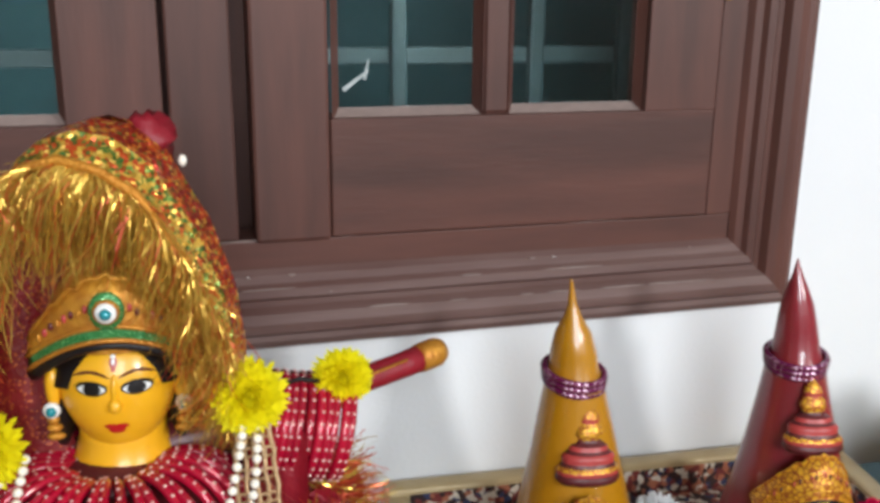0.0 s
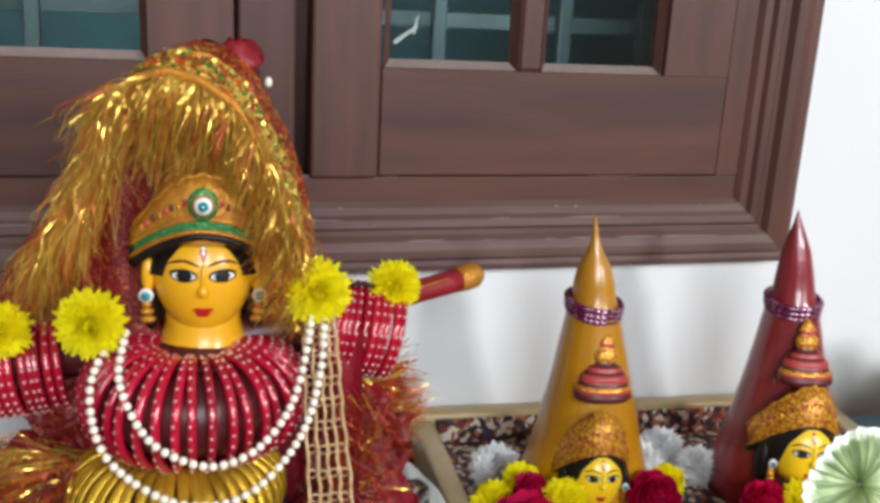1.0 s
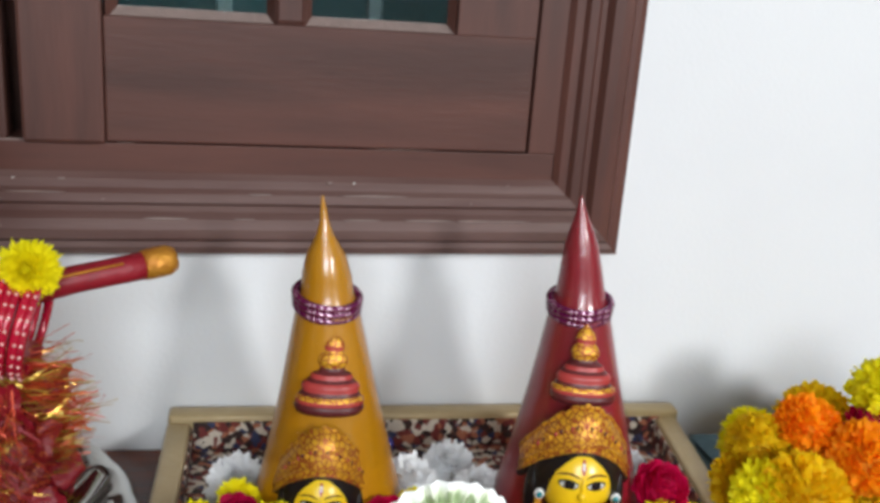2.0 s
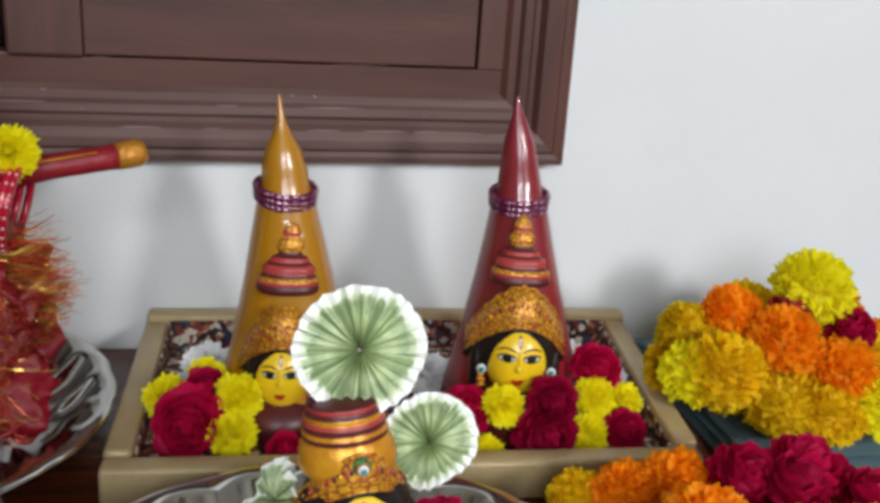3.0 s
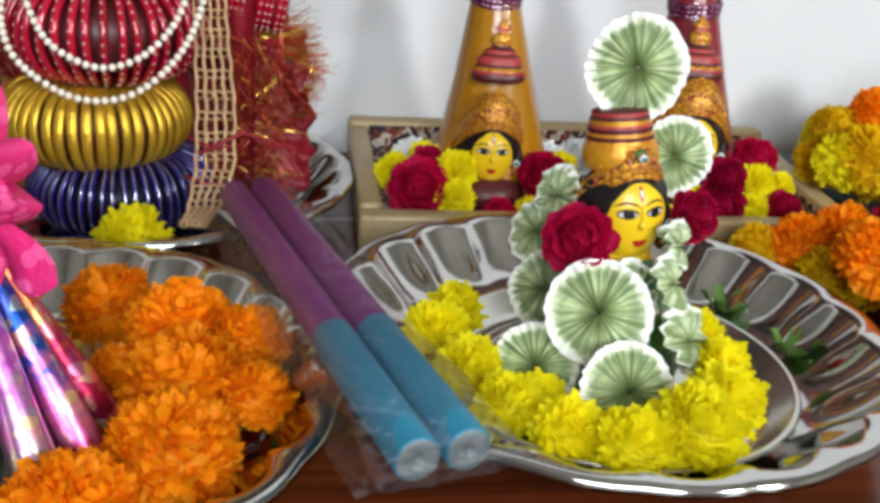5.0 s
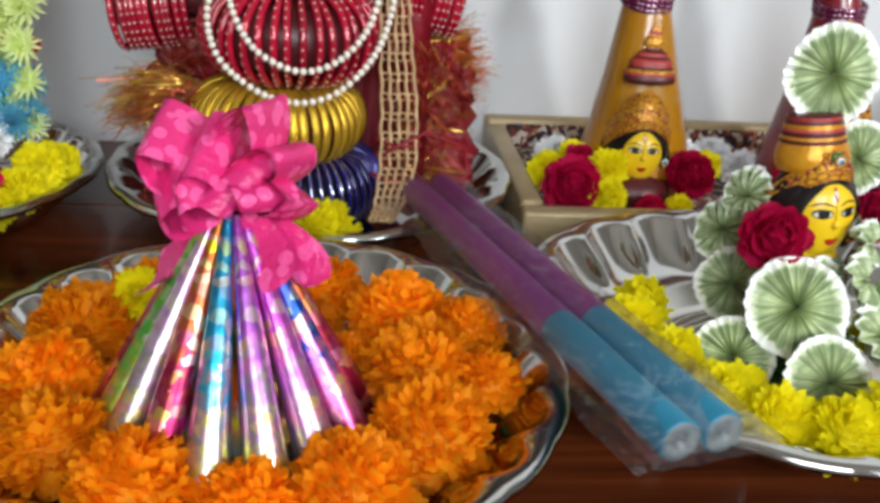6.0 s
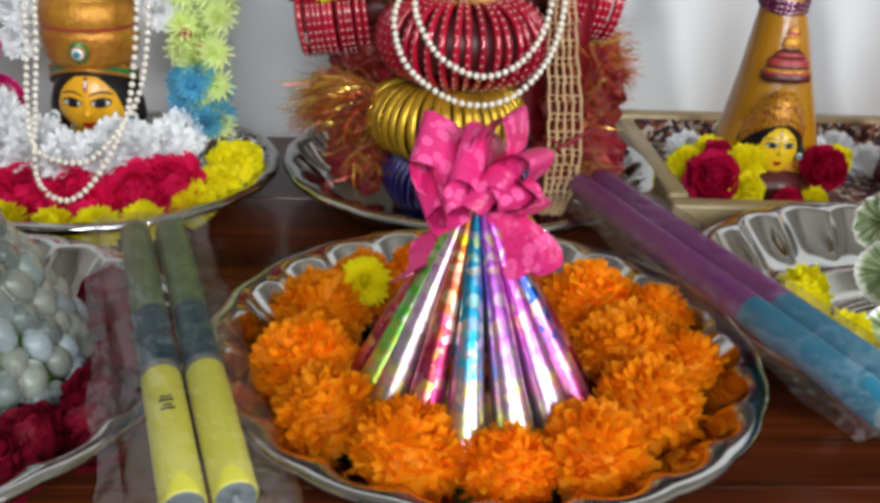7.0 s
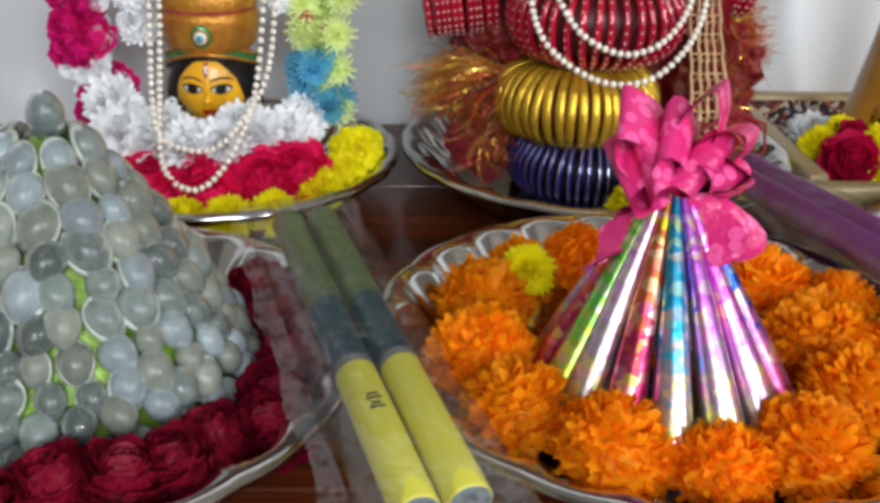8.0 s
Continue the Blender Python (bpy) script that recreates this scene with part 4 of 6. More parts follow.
def bangle_ring(me, cx, cy, cz, ring, count, label, group, lean=0.0, start=0.0, span=2 * math.pi):
    """Bangles set upright side by side round a ring, like a coil."""
    for k in range(count):
        a = start + span * (k + rng.uniform(-0.12, 0.12)) / count
        m = Matrix.Translation((cx, cy, cz + rng.uniform(-0.0007, 0.0007))) @ pose(0, 0, 0, 0, 0, math.degrees(a)) @ Matrix.Translation((ring, 0, 0)) @ pose(0, 0, 0, 90 + rng.uniform(-2.5, 2.5), lean, 0)
        single("bangle", me, None, label, "bangle", m, group)


DX, DY = -0.327, 0.606
bangle_ring(bangle_mesh("bangle", 0.0262, 0.0021, M_BLUEB, 1.0, M_SILVERB), DX + 0.004, DY, 0.0350, 0.0370, 54, "dark blue glass bangle with silver edge", "dark blue bangles round the doll")
bangle_ring(bangle_mesh("bangle", 0.0272, 0.0021, M_GOLDB, 1.65), DX - 0.011, DY, 0.0840, 0.0355, 46, "shiny gold bangle set upright in a ring", "gold bangles round the doll")
bangle_ring(bangle_mesh("bangle", 0.0298, 0.0027, M_MAROONB, 1.0, None, 30), DX - 0.001, DY, 0.1462, 0.0345, 40, "maroon bangle beaded with bright flecks", "maroon bangles of the collar", lean=-12)
ARM = bangle_mesh("bangle", 0.0280, 0.0026, M_MAROONB, 1.0, None, 28)
for x0, step, z0, y0, n, tilt in ((-0.258, 0.0046, 0.177, 0.632, 12, 12), (-0.404, -0.0047, 0.158, 0.630, 11, -8)):
    for k in range(n):
        single("bangle", ARM, None, "maroon beaded bangle stacked on the doll's arm", "bangle", pose(x0 + k * step, y0, z0 - 0.0006 * k, 0, 90 + tilt, rng.uniform(-3, 3)), "maroon bangles on the arms")


# ---- dolls ----
SKIN, HAIR, GOLD, RED, GREEN, WHITE, TEAL, LIP, MAROON = range(9)
DOLL_MATS = [M_SKIN, M_HAIR, M_GOLD, M_REDP, M_GREENG, M_WHITE, M_TEAL, M_LIP, M_MAROONP]
SATIN = 9
SMALL_MATS = [M_SKINL, M_HAIR, M_FILI] + DOLL_MATS[3:] + [M_SATIN]


def diadem(g, m, half, z0, drop, rise, depth, band, curve=0.62, slope=0.06, low=0.0):
    """An arched head band with a scalloped gold plaque above it, and the parted hair below."""
    n = 25
    base, top, rim, hair = [], [], [], []
    for k in range(n):
        u = k / (n - 1) * 2 - 1
        x = half * u
        y = -depth + depth * curve * u * u
        z = z0 - drop * u * u
        base.append((x, y, z))
        rim.append((x, y - 0.02, z + 0.26))
        top.append((x * (0.93 + 0.15 * low), y + slope, z + 0.26 + rise * (low + (1 - low) * (1 - abs(u) ** 1.7)) * (0.86 + 0.14 * abs(math.cos(u * 14)))))
        hair.append((x * 0.96, y + 0.10, z - 0.13))
    g.grid([base, rim], band, False, m)
    g.tube(base, 0.05, 6, GOLD, m)
    g.tube(rim, 0.05, 6, GOLD, m)
    g.grid([rim, [tuple(Vector(a).lerp(Vector(b), 0.5) + Vector((0, -0.05, 0))) for a, b in zip(rim, top)], top], GOLD, False, m)
    g.grid([top, [(p[0], p[1] + 0.12, p[2] - 0.05) for p in top]], MAROON, False, m)
    g.tube(top, 0.045, 6, GOLD, m)
    g.tube(hair, [0.13 * (0.55 + 0.45 * abs(k / (n - 1) * 2 - 1)) for k in range(n)], 8, HAIR, m)
    for k in range(2, n - 2):
        p = Vector(rim[k]).lerp(Vector(top[k]), 0.42)
        g.ball((p.x, p.y - 0.05, p.z), (0.05, 0.04, 0.08), 6, 5, (RED, MAROON, GOLD)[k % 3], m)


def doll_head(g, m, crown, y_flat=1.0, shear=0.0, tilt=0.35, jewel=None, hair=(1.15, 0.20), ears=True, band=None, lean=0.0, chin=1.38, back=0.0):
    """A plain painted doll's head, half a face width being 1, that looks along -y."""
    def shape(p):
        k = 1 - 0.20 * max(0, -p[2]) ** 1.6
        return (p[0] * k, p[1] * (1 - 0.08 * max(0, -p[2])), p[2] * (chin / 1.22 if p[2] < 0 else 1))

    def surf(x, z):
        zz = z / (1.22 if z > 0 else chin)
        k = 1 - 0.20 * max(0, -zz) ** 1.6
        return -0.92 * (1 - 0.08 * max(0, -zz)) * math.sqrt(max(0.02, 1 - zz * zz - (x / k / 1.06) ** 2))

    def patch(cx, cz, w, h, mi, lift, bend=0.0):
        rim = []
        for k in range(14):
            a = 2 * math.pi * k / 14
            x = cx + w * math.cos(a)
            z = cz + h * math.sin(a) * (0.55 + 0.45 * abs(math.sin(a))) + bend * (math.cos(a) ** 2)
            rim.append((x, surf(x, z) - lift, z))
        g.add([(cx, surf(cx, cz) - lift - 0.01, cz + bend * 0.2)] + rim, [(0, 1 + k, 1 + (k + 1) % 14) for k in range(14)], mi, m)

    g.ball((0, 0, 0), (1.06, 0.92, 1.22), 28, 20, SKIN, m, shape)
    g.ball((0, -0.90, -0.16), (0.125, 0.15, 0.15), 10, 8, SKIN, m)
    g.ball((0, -0.86, 0.08), (0.075, 0.13, 0.34), 10, 8, SKIN, m)
    # parted hair that frames the brow and the temples
    inner = ((0.0, 0.98), (0.28, 0.87), (0.56, 0.66), (0.78, 0.40), (0.90, 0.08), (0.95, -0.30), (0.93, -0.62))
    outer = ((0.0, 1.16), (0.50, 1.14), (0.92, 0.92), (1.12, 0.52), (1.22, 0.06), (1.26, -0.40), (1.20, -0.85))
    last, wide = (5, 0.90) if ears else (7, 0.96)
    for s in (-1, 1):
        edge = [(x * s * wide, surf(x * wide, z) - 0.02, z) for x, z in inner[:last]]
        rim = [(x * s, surf(min(x, 0.98), z) + 0.30, z) for x, z in outer[:last]]
        swell = [tuple(Vector(p).lerp(Vector(q), 0.45) + Vector((0.03 * s, -0.15, 0.02))) for p, q in zip(edge, rim)]
        g.grid([edge, swell, rim], HAIR, False, m)
    for s in (-1, 1):
        patch(0.39 * s, 0.15, 0.285, 0.135, HAIR, 0.008)
        patch(0.39 * s, 0.15, 0.245, 0.095, WHITE, 0.016)
        patch(0.38 * s, 0.155, 0.165, 0.120, HAIR, 0.028)
        patch(0.40 * s, 0.275, 0.30, 0.030, HAIR, 0.022, -0.08)
        patch(0.40 * s, 0.46, 0.34, 0.026, MAROON, 0.014, -0.12)
        if ears:
            g.ball((1.12 * s, -0.22, 0.0), (0.15, 0.18, 0.42), 10, 8, SKIN, m)
        ex = 1.16 if ears else 1.10
        g.ball((ex * s, -0.34, -0.42), (0.16, 0.10, 0.16), 10, 7, WHITE, m)
        g.ball((ex * s, -0.42, -0.42), (0.10, 0.07, 0.10), 8, 6, TEAL, m)
        for d, w in ((0.64, 0.12), (0.80, 0.15), (0.97, 0.17)):
            g.ball((ex * s * (1.0 - 0.08 * (d - 0.64)), -0.24, -d), (w, 0.10, 0.085), 8, 6, GOLD, m)
        g.ball(((hair[0] - 0.08) * s, 0.25, -0.55), (0.24, 0.36, 0.85), 10, 9, HAIR, m)
    for s in (-1, 1):
        patch(0.095 * s, -0.43 * chin, 0.12, 0.060, LIP, 0.022, 0.012)
    patch(0, -0.43 * chin - 0.085, 0.15, 0.075, LIP, 0.030)
    for z, w in ((0.80, 0.055), (0.72, 0.045), (0.50, 0.04)):
        patch(0, z, w, w, (LIP, WHITE, RED)[int(z * 10) % 3], 0.016)
    patch(0, 0.62, 0.07, 0.12, RED, 0.012)
    patch(0, 0.63, 0.035, 0.05, WHITE, 0.022)
    g.ball((0, 0.30, 0.20), (hair[0], 1.0, 1.20), 24, 16, HAIR, m)
    if band:
        diadem(g, m, *band)
    g.lathe([(0.0, -0.6), (0.80, -0.60), (0.80, -1.15), (0.90, -1.5), (1.1, -1.9), (0.0, -1.98)], 20, SKIN, m @ Matrix.Translation((0, 0.26, 0)))
    sh = Matrix.Identity(4)
    sh[1][2], sh[0][2] = shear, lean
    sh[2][1] = -tilt * 0.5
    sh[1][3] = back
    mm = m @ sh @ Matrix.Diagonal((1, y_flat, 1, 1))
    if crown[0][1] > 2:
        g.lathe([(0.0, crown[0][1] - 0.01), (crown[0][0], crown[0][1])], 28, MAROON, mm)
    for (r0, z0, mi), (r1, z1, _) in zip(crown, crown[1:]):
        g.lathe([(r0, z0), ((r0 + r1) / 2 + 0.012, (z0 + z1) / 2), (r1, z1)], 28, mi, mm)
    if jewel:
        z, r, s = jewel
        y = -r * y_flat + shear * z - 0.04 + back
        for d, k, mi in ((0.0, 1.0, GREEN), (0.07, 0.78, GOLD), (0.12, 0.62, WHITE), (0.19, 0.36, TEAL)):
            g.ball((0, y - d, z), (s * k, 0.12, s * k * (1.15 if d == 0 else 1)), 16, 8, mi, m)


def doll(name, label, build, mats=DOLL_MATS):
    g = Geo()
    build(g)
    return single(name, g, mats, label, "doll")


def big_doll(g):
    m = at(-0.3235, 0.612, 0.2170, 0.0272)
    crown = [(1.12, 0.75, GOLD), (1.14, 1.2, GOLD), (1.02, 1.7, GOLD), (0.8, 2.1, GOLD), (0.45, 2.4, GOLD), (0.0, 2.5, GOLD)]
    doll_head(g, m, crown, 0.90, 0.0, 0.2, (1.74, 1.36, 0.30), (1.16, 0.20), True, (1.46, 1.16, 0.72, 0.92, 1.14, GREEN, 0.62, 0.06, 0.35), 0.0, 1.40)
    # plain body under the dress
    g.lathe([(0.0, 0.178), (0.026, 0.174), (0.03, 0.15), (0.012, 0.12), (0.012, 0.0075), (0.0, 0.0075)], 20, MAROON, Matrix.Translation((DX, DY, 0)))
    # dark rings added inside the bangles, their colour giving the shade in the gaps
    for dx, cz, ring, rr, mi in ((0.004, 0.0350, 0.037, 0.0205, HAIR), (-0.011, 0.084, 0.0355, 0.0222, MAROON), (-0.001, 0.1462, 0.0345, 0.0240, MAROON)):
        g.torus(ring, rr, 36, 12, mi, Matrix.Translation((DX + dx, DY, cz)))
    g.tube([(-0.455, 0.631, 0.152), (-0.39, 0.630, 0.162), (-0.33, 0.622, 0.168), (-0.25, 0.631, 0.180), (-0.218, 0.633, 0.177)], 0.013, 10, MAROON)


doll("large_doll", "large doll with yellow painted face and gold crown", big_doll)

CONE_CROWN = [(1.16, 2.92, MAROON), (1.28, 3.08, MAROON), (1.22, 3.24, RED), (1.26, 3.38, GOLD), (1.12, 3.52, MAROON), (1.02, 3.64, RED), (1.06, 3.84, RED), (0.92, 3.96, MAROON), (0.78, 4.06, RED), (0.72, 4.22, MAROON), (0.50, 4.32, MAROON), (0.44, 4.42, GOLD), (0.56, 4.62, GOLD), (0.50, 4.82, GOLD), (0.34, 4.98, RED), (0.40, 5.14, GOLD), (0.30, 5.34, GOLD), (0.14, 5.5, GOLD), (0.0, 5.65, GOLD)]


def cone_head(x, y, z, s, turn, hat=(1.0, 1.0, 2.92), chin=1.38, lean=-0.06, rise=0.90):
    def build(g):
        m = at(x, y, z, s, -4, 0, turn)
        crown = [(r * hat[0], hat[2] + (h - 2.92) * hat[1], c) for r, h, c in CONE_CROWN]
        doll_head(g, m, crown, 0.55, 0.12, 0.0, (1.62, 0.80, 0.24), (1.30, 0.06), False, (1.62, 1.10, 1.25, rise, 0.66, GOLD, 1.9, 0.34, 0.40), lean, chin)
        g.lathe([(0.0, z - 0.01), (0.018, z - 0.02), (0.03, 0.03), (0.034, 0.0105), (0.0, 0.0105)], 18, MAROON, Matrix.Translation((x, y + 0.006, 0)))
    return build


doll("small_doll", "small yellow-faced doll against the turmeric cone", cone_head(-0.0480, 0.643, 0.0545, 0.0186, -5, (0.90, 0.98, 2.92), 1.52, 0.03, 1.30), SMALL_MATS)
doll("small_doll", "small yellow-faced doll against the kumkum cone", cone_head(0.1140, 0.637, 0.0690, 0.0222, -9, (0.74, 0.80, 2.25), 1.42, -0.03, 1.0), SMALL_MATS)


def note_doll(g):
    m = at(-0.0225, 0.400, 0.0980, 0.0200, -3, -4, 8)
    crown = [(0.98, 1.12, SATIN), (1.06, 1.3, SATIN), (1.06, 1.5, SATIN), (1.00, 1.75, SATIN), (0.92, 1.90, MAROON), (0.94, 2.02, SATIN), (0.88, 2.10, MAROON), (0.90, 2.24, RED), (0.84, 2.32, SATIN), (0.84, 2.44, MAROON), (0.76, 2.54, RED), (0.78, 2.64, MAROON), (0.66, 2.70, MAROON), (0.0, 2.74, RED)]
    doll_head(g, m, crown, 0.9, 0.06, 0.15, (1.60, 1.10, 0.20), (1.28, 0.08), False, (1.34, 1.10, 1.05, 0.50, 0.66, GOLD, 1.8, 0.16, 0.2), -0.05, 1.55, 0.36)
    g.lathe([(0.0, 0.075), (0.014, 0.07), (0.026, 0.03), (0.036, 0.0085), (0.0, 0.0085)], 18, GREEN, Matrix.Translation((-0.018, 0.395, 0)))


doll("paper_dressed_doll", "yellow-faced doll dressed in pleated green paper", note_doll, SMALL_MATS)


def left_doll(g):
    m = at(-0.612, 0.612, 0.0875, 0.0270, 4)
    crown = [(1.05, 1.00, GOLD), (1.18, 1.12, GOLD), (1.26, 1.25, GOLD), (1.36, 1.9, GOLD), (1.28, 2.1, RED), (1.34, 2.2, GOLD), (1.28, 2.7, GOLD), (1.0, 3.0, RED), (1.0, 3.2, GOLD), (0.5, 3.8, GOLD), (0.0, 4.3, GOLD)]
    doll_head(g, m, crown, 0.95, 0.0, 0.1, (1.62, 1.28, 0.28), (1.20, 0.12), False, (1.26, 1.06, 0.50, 0.30, 0.72, GREEN, 1.3), 0.0, 1.15, 0.32)
    g.lathe([(0.0, 0.06), (0.03, 0.05), (0.05, 0.0045), (0.0, 0.0045)], 18, MAROON, Matrix.Translation((-0.612, 0.614, 0)))


doll("garlanded_doll", "yellow-faced doll with orange-gold crown and pearl strings", left_doll)


# ---- dress of the large doll ----
def pearl_string(name, label, pts, size, group=""):
    """Round pearls threaded along a smooth curve through the points."""
    t = thing(name, label, "necklace", group)
    P = [Vector(p) for p in pts]
    dense = []
    for i in range(len(P) - 1):
        p0, p1, p2, p3 = P[max(i - 1, 0)], P[i], P[i + 1], P[min(i + 2, len(P) - 1)]
        for k in range(30):
            u = k / 30
            dense.append(0.5 * ((2 * p1) + (p2 - p0) * u + (2 * p0 - 5 * p1 + 4 * p2 - p3) * u * u + (3 * p1 - p0 - 3 * p2 + p3) * u ** 3))
    dense.append(P[-1])
    me = Geo().ball((0, 0, 0), (size, size, size), 10, 7).mesh("pearl", M_PEARL)
    last, n = None, 0
    for p in dense:
        if last is None or (p - last).length >= size * 2.02:
            part("pearl", me, None, t, m=Matrix.Translation(p))
            last = p
    return t


pearl_string("pearl_necklace", "short string of cream pearls over the maroon collar", ((-0.3643, 0.5793, 0.192), (-0.3663, 0.5588, 0.172), (-0.3528, 0.5417, 0.149), (-0.3338, 0.5352, 0.137), (-0.3146, 0.5331, 0.134), (-0.2936, 0.5373, 0.142), (-0.2763, 0.5503, 0.16), (-0.2668, 0.5696, 0.186), (-0.2615, 0.5907, 0.21)), 0.0024)
pearl_string("pearl_necklace", "long string of cream pearls over the maroon collar", ((-0.3721, 0.5825, 0.19), (-0.3816, 0.5631, 0.166), (-0.3729, 0.5417, 0.139), (-0.3462, 0.5298, 0.12), (-0.3194, 0.5255, 0.115), (-0.2936, 0.5298, 0.123), (-0.2706, 0.5438, 0.146), (-0.2591, 0.5653, 0.176), (-0.2556, 0.5907, 0.21)), 0.0024)


def tinsel_bunch(name, label, n, start, end, sag, w, mats, seed, jitter=0.006):
    """Loose shiny strips; start and end give a point for a number from 0 to 1."""
    r0 = random.Random(seed)
    g = Geo()
    for k in range(n):
        u = r0.random()
        a, b = Vector(start(u, r0)), Vector(end(u, r0))
        b += Vector([r0.gauss(0, jitter) for _ in range(3)])
        g.strand(a, b, [s * r0.uniform(0.4, 1.5) + r0.gauss(0, 0.0055) for s in sag], w * r0.uniform(0.6, 1.3), r0.randrange(len(mats)), 5, r0.uniform(-1, 1))
    return single(name, g, mats, label, "tinsel", kind="stuff")


# the hood: a peaked veil behind and over the crown
def hood():
    t = thing("veil", "peaked red and gold sequinned veil with tinsel fringe", "veil")
    ax, ay = -0.322, 0.628
    outline = ((0.0, 0.348, 0.000), (0.010, 0.345, 0.004), (0.026, 0.330, 0.010), (0.040, 0.302, 0.014), (0.049, 0.270, 0.017), (0.053, 0.240, 0.018), (0.056, 0.205, 0.018), (0.058, 0.165, 0.016))
    g, gg = Geo(), Geo()
    rows = []
    for r, z, d in outline:
        row = []
        for k in range(41):
            a = radians(-22 + 224 * k / 40)
            fold = 1 + 0.045 * math.sin(a * 9 + z * 40)
            lx = 1.0 if math.cos(a) > 0 else 1.18 + 2.2 * max(0, 0.27 - z)
            row.append((ax + r * fold * math.cos(a) * lx, ay + r * fold * math.sin(a) * 0.85, z))
        rows.append(row)
    g.grid(rows)
    part("cloth", g, M_VEIL, t, "red veil thick with gold sequins")
    # sequin band along the front edge, with the braid below it
    pts = [Vector(p) for p in ((-0.371, 0.598, 0.312), (-0.366, 0.596, 0.321), (-0.357, 0.594, 0.328), (-0.341, 0.590, 0.333), (-0.325, 0.586, 0.329), (-0.308, 0.584, 0.318), (-0.288, 0.587, 0.286), (-0.275, 0.594, 0.250), (-0.270, 0.599, 0.225), (-0.269, 0.602, 0.200))]
    back = [Vector(p) for p in ((-0.364, 0.623, 0.320), (-0.357, 0.622, 0.331), (-0.345, 0.620, 0.342), (-0.328, 0.619, 0.348), (-0.311, 0.618, 0.345), (-0.296, 0.618, 0.332), (-0.276, 0.618, 0.298), (-0.264, 0.618, 0.262), (-0.260, 0.618, 0.232), (-0.259, 0.618, 0.202))]
    rows = [[tuple(p) for p in pts], [tuple(p.lerp(q, 0.5) + Vector((0, -0.004, 0.004))) for p, q in zip(pts, back)], [tuple(q) for q in back]]
    part("band", Geo().grid(rows[:2]), M_VEILG, t, "green and gold sequin band")
    part("edge", Geo().grid(rows[1:]), M_VEIL, t, "red sequin cloth behind the band")
    part("braid", Geo().tube([tuple(p + Vector((0, -0.002, 0))) for p in pts], 0.0025, 8), M_ROPE, t, "orange-gold braid along the edge")
    part("topknot", Geo().ball((-0.304, 0.632, 0.336), (0.012, 0.012, 0.012), 12, 8, 0, None, lambda p: [c * (1 + 0.25 * math.sin(7 * p[0] + 5 * p[2] + 9 * p[1])) for c in p]), M_REDCLOTH, t, "crumpled red cloth at the peak")
    part("hair_pin", Geo().ball((-0.288, 0.622, 0.326), (0.0022, 0.002, 0.003), 10, 7), M_PEARL, t)
    # fringe hanging from the braid
    r0 = random.Random(5)
    g = Geo()
    for k in range(3600):
        u = r0.random() ** 0.9
        f = u * (len(pts) - 1)
        i = min(int(f), len(pts) - 2)
        a = pts[i].lerp(pts[i + 1], f - i) + Vector((0, -0.002, -0.001))
        right = max(0.0, u - 0.5) * 2
        length = r0.uniform(0.030, 0.068) * (1 - 0.74 * right) * (0.55 if u < 0.28 else 1.0)
        middle = max(0.0, 1 - abs(u - 0.45) / 0.35)
        b = a + Vector((-0.004 - 0.016 * max(0, 0.55 - u) + r0.gauss(0, 0.005), r0.uniform(-0.008, 0.004) + 0.012 * middle, -length * (1 - 0.22 * middle)))
        b += Vector((r0.gauss(0, 0.007), r0.gauss(0, 0.005), r0.gauss(0, 0.006)))
        g.strand(a, b, (r0.gauss(0, 0.006), -0.006, r0.gauss(0.002, 0.003)), r0.uniform(0.0003, 0.0008), 0 if r0.random() < 0.86 else 1, 4, r0.uniform(-1.2, 1.2))
    part("fringe", g, [M_TINSEL, M_RTINSEL], t, "hanging gold tinsel fringe")
    # the long wing of fringe that falls to one side
    g = Geo()
    wing = [Vector(p) for p in ((-0.370, 0.600, 0.308), (-0.380, 0.603, 0.280), (-0.394, 0.606, 0.252), (-0.408, 0.608, 0.230))]
    for k in range(1200):
        f = r0.random() * 2.99
        i = int(f)
        a = wing[i].lerp(wing[i + 1], f - i) + Vector((0.008 * r0.random(), 0.01 * r0.random(), 0))
        b = a + Vector((r0.gauss(-0.014, 0.009), r0.uniform(-0.012, 0.004), -r0.uniform(0.022, 0.055)))
        g.strand(a, b, (r0.gauss(-0.003, 0.005), -0.004, 0.002), r0.uniform(0.0003, 0.0008), 0 if r0.random() < 0.82 else 1, 4, r0.uniform(-1.2, 1.2))
    part("fringe", g, [M_TINSEL, M_RTINSEL], t, "long fringe falling to one side")
    # cloth that falls behind the fringe
    rows = []
    for i in range(9):
        v = i / 8
        rows.append([(-0.345 - u * (0.045 + 0.075 * v) + 0.004 * math.sin(9 * u + 6 * v), 0.618 + 0.006 * math.sin(11 * u + 3 * v), 0.300 - 0.135 * v - 0.030 * u * (1 - v)) for u in [j / 10 for j in range(11)]])
    part("side_fall", Geo().grid(rows), M_NET, t)
    return t


hood()

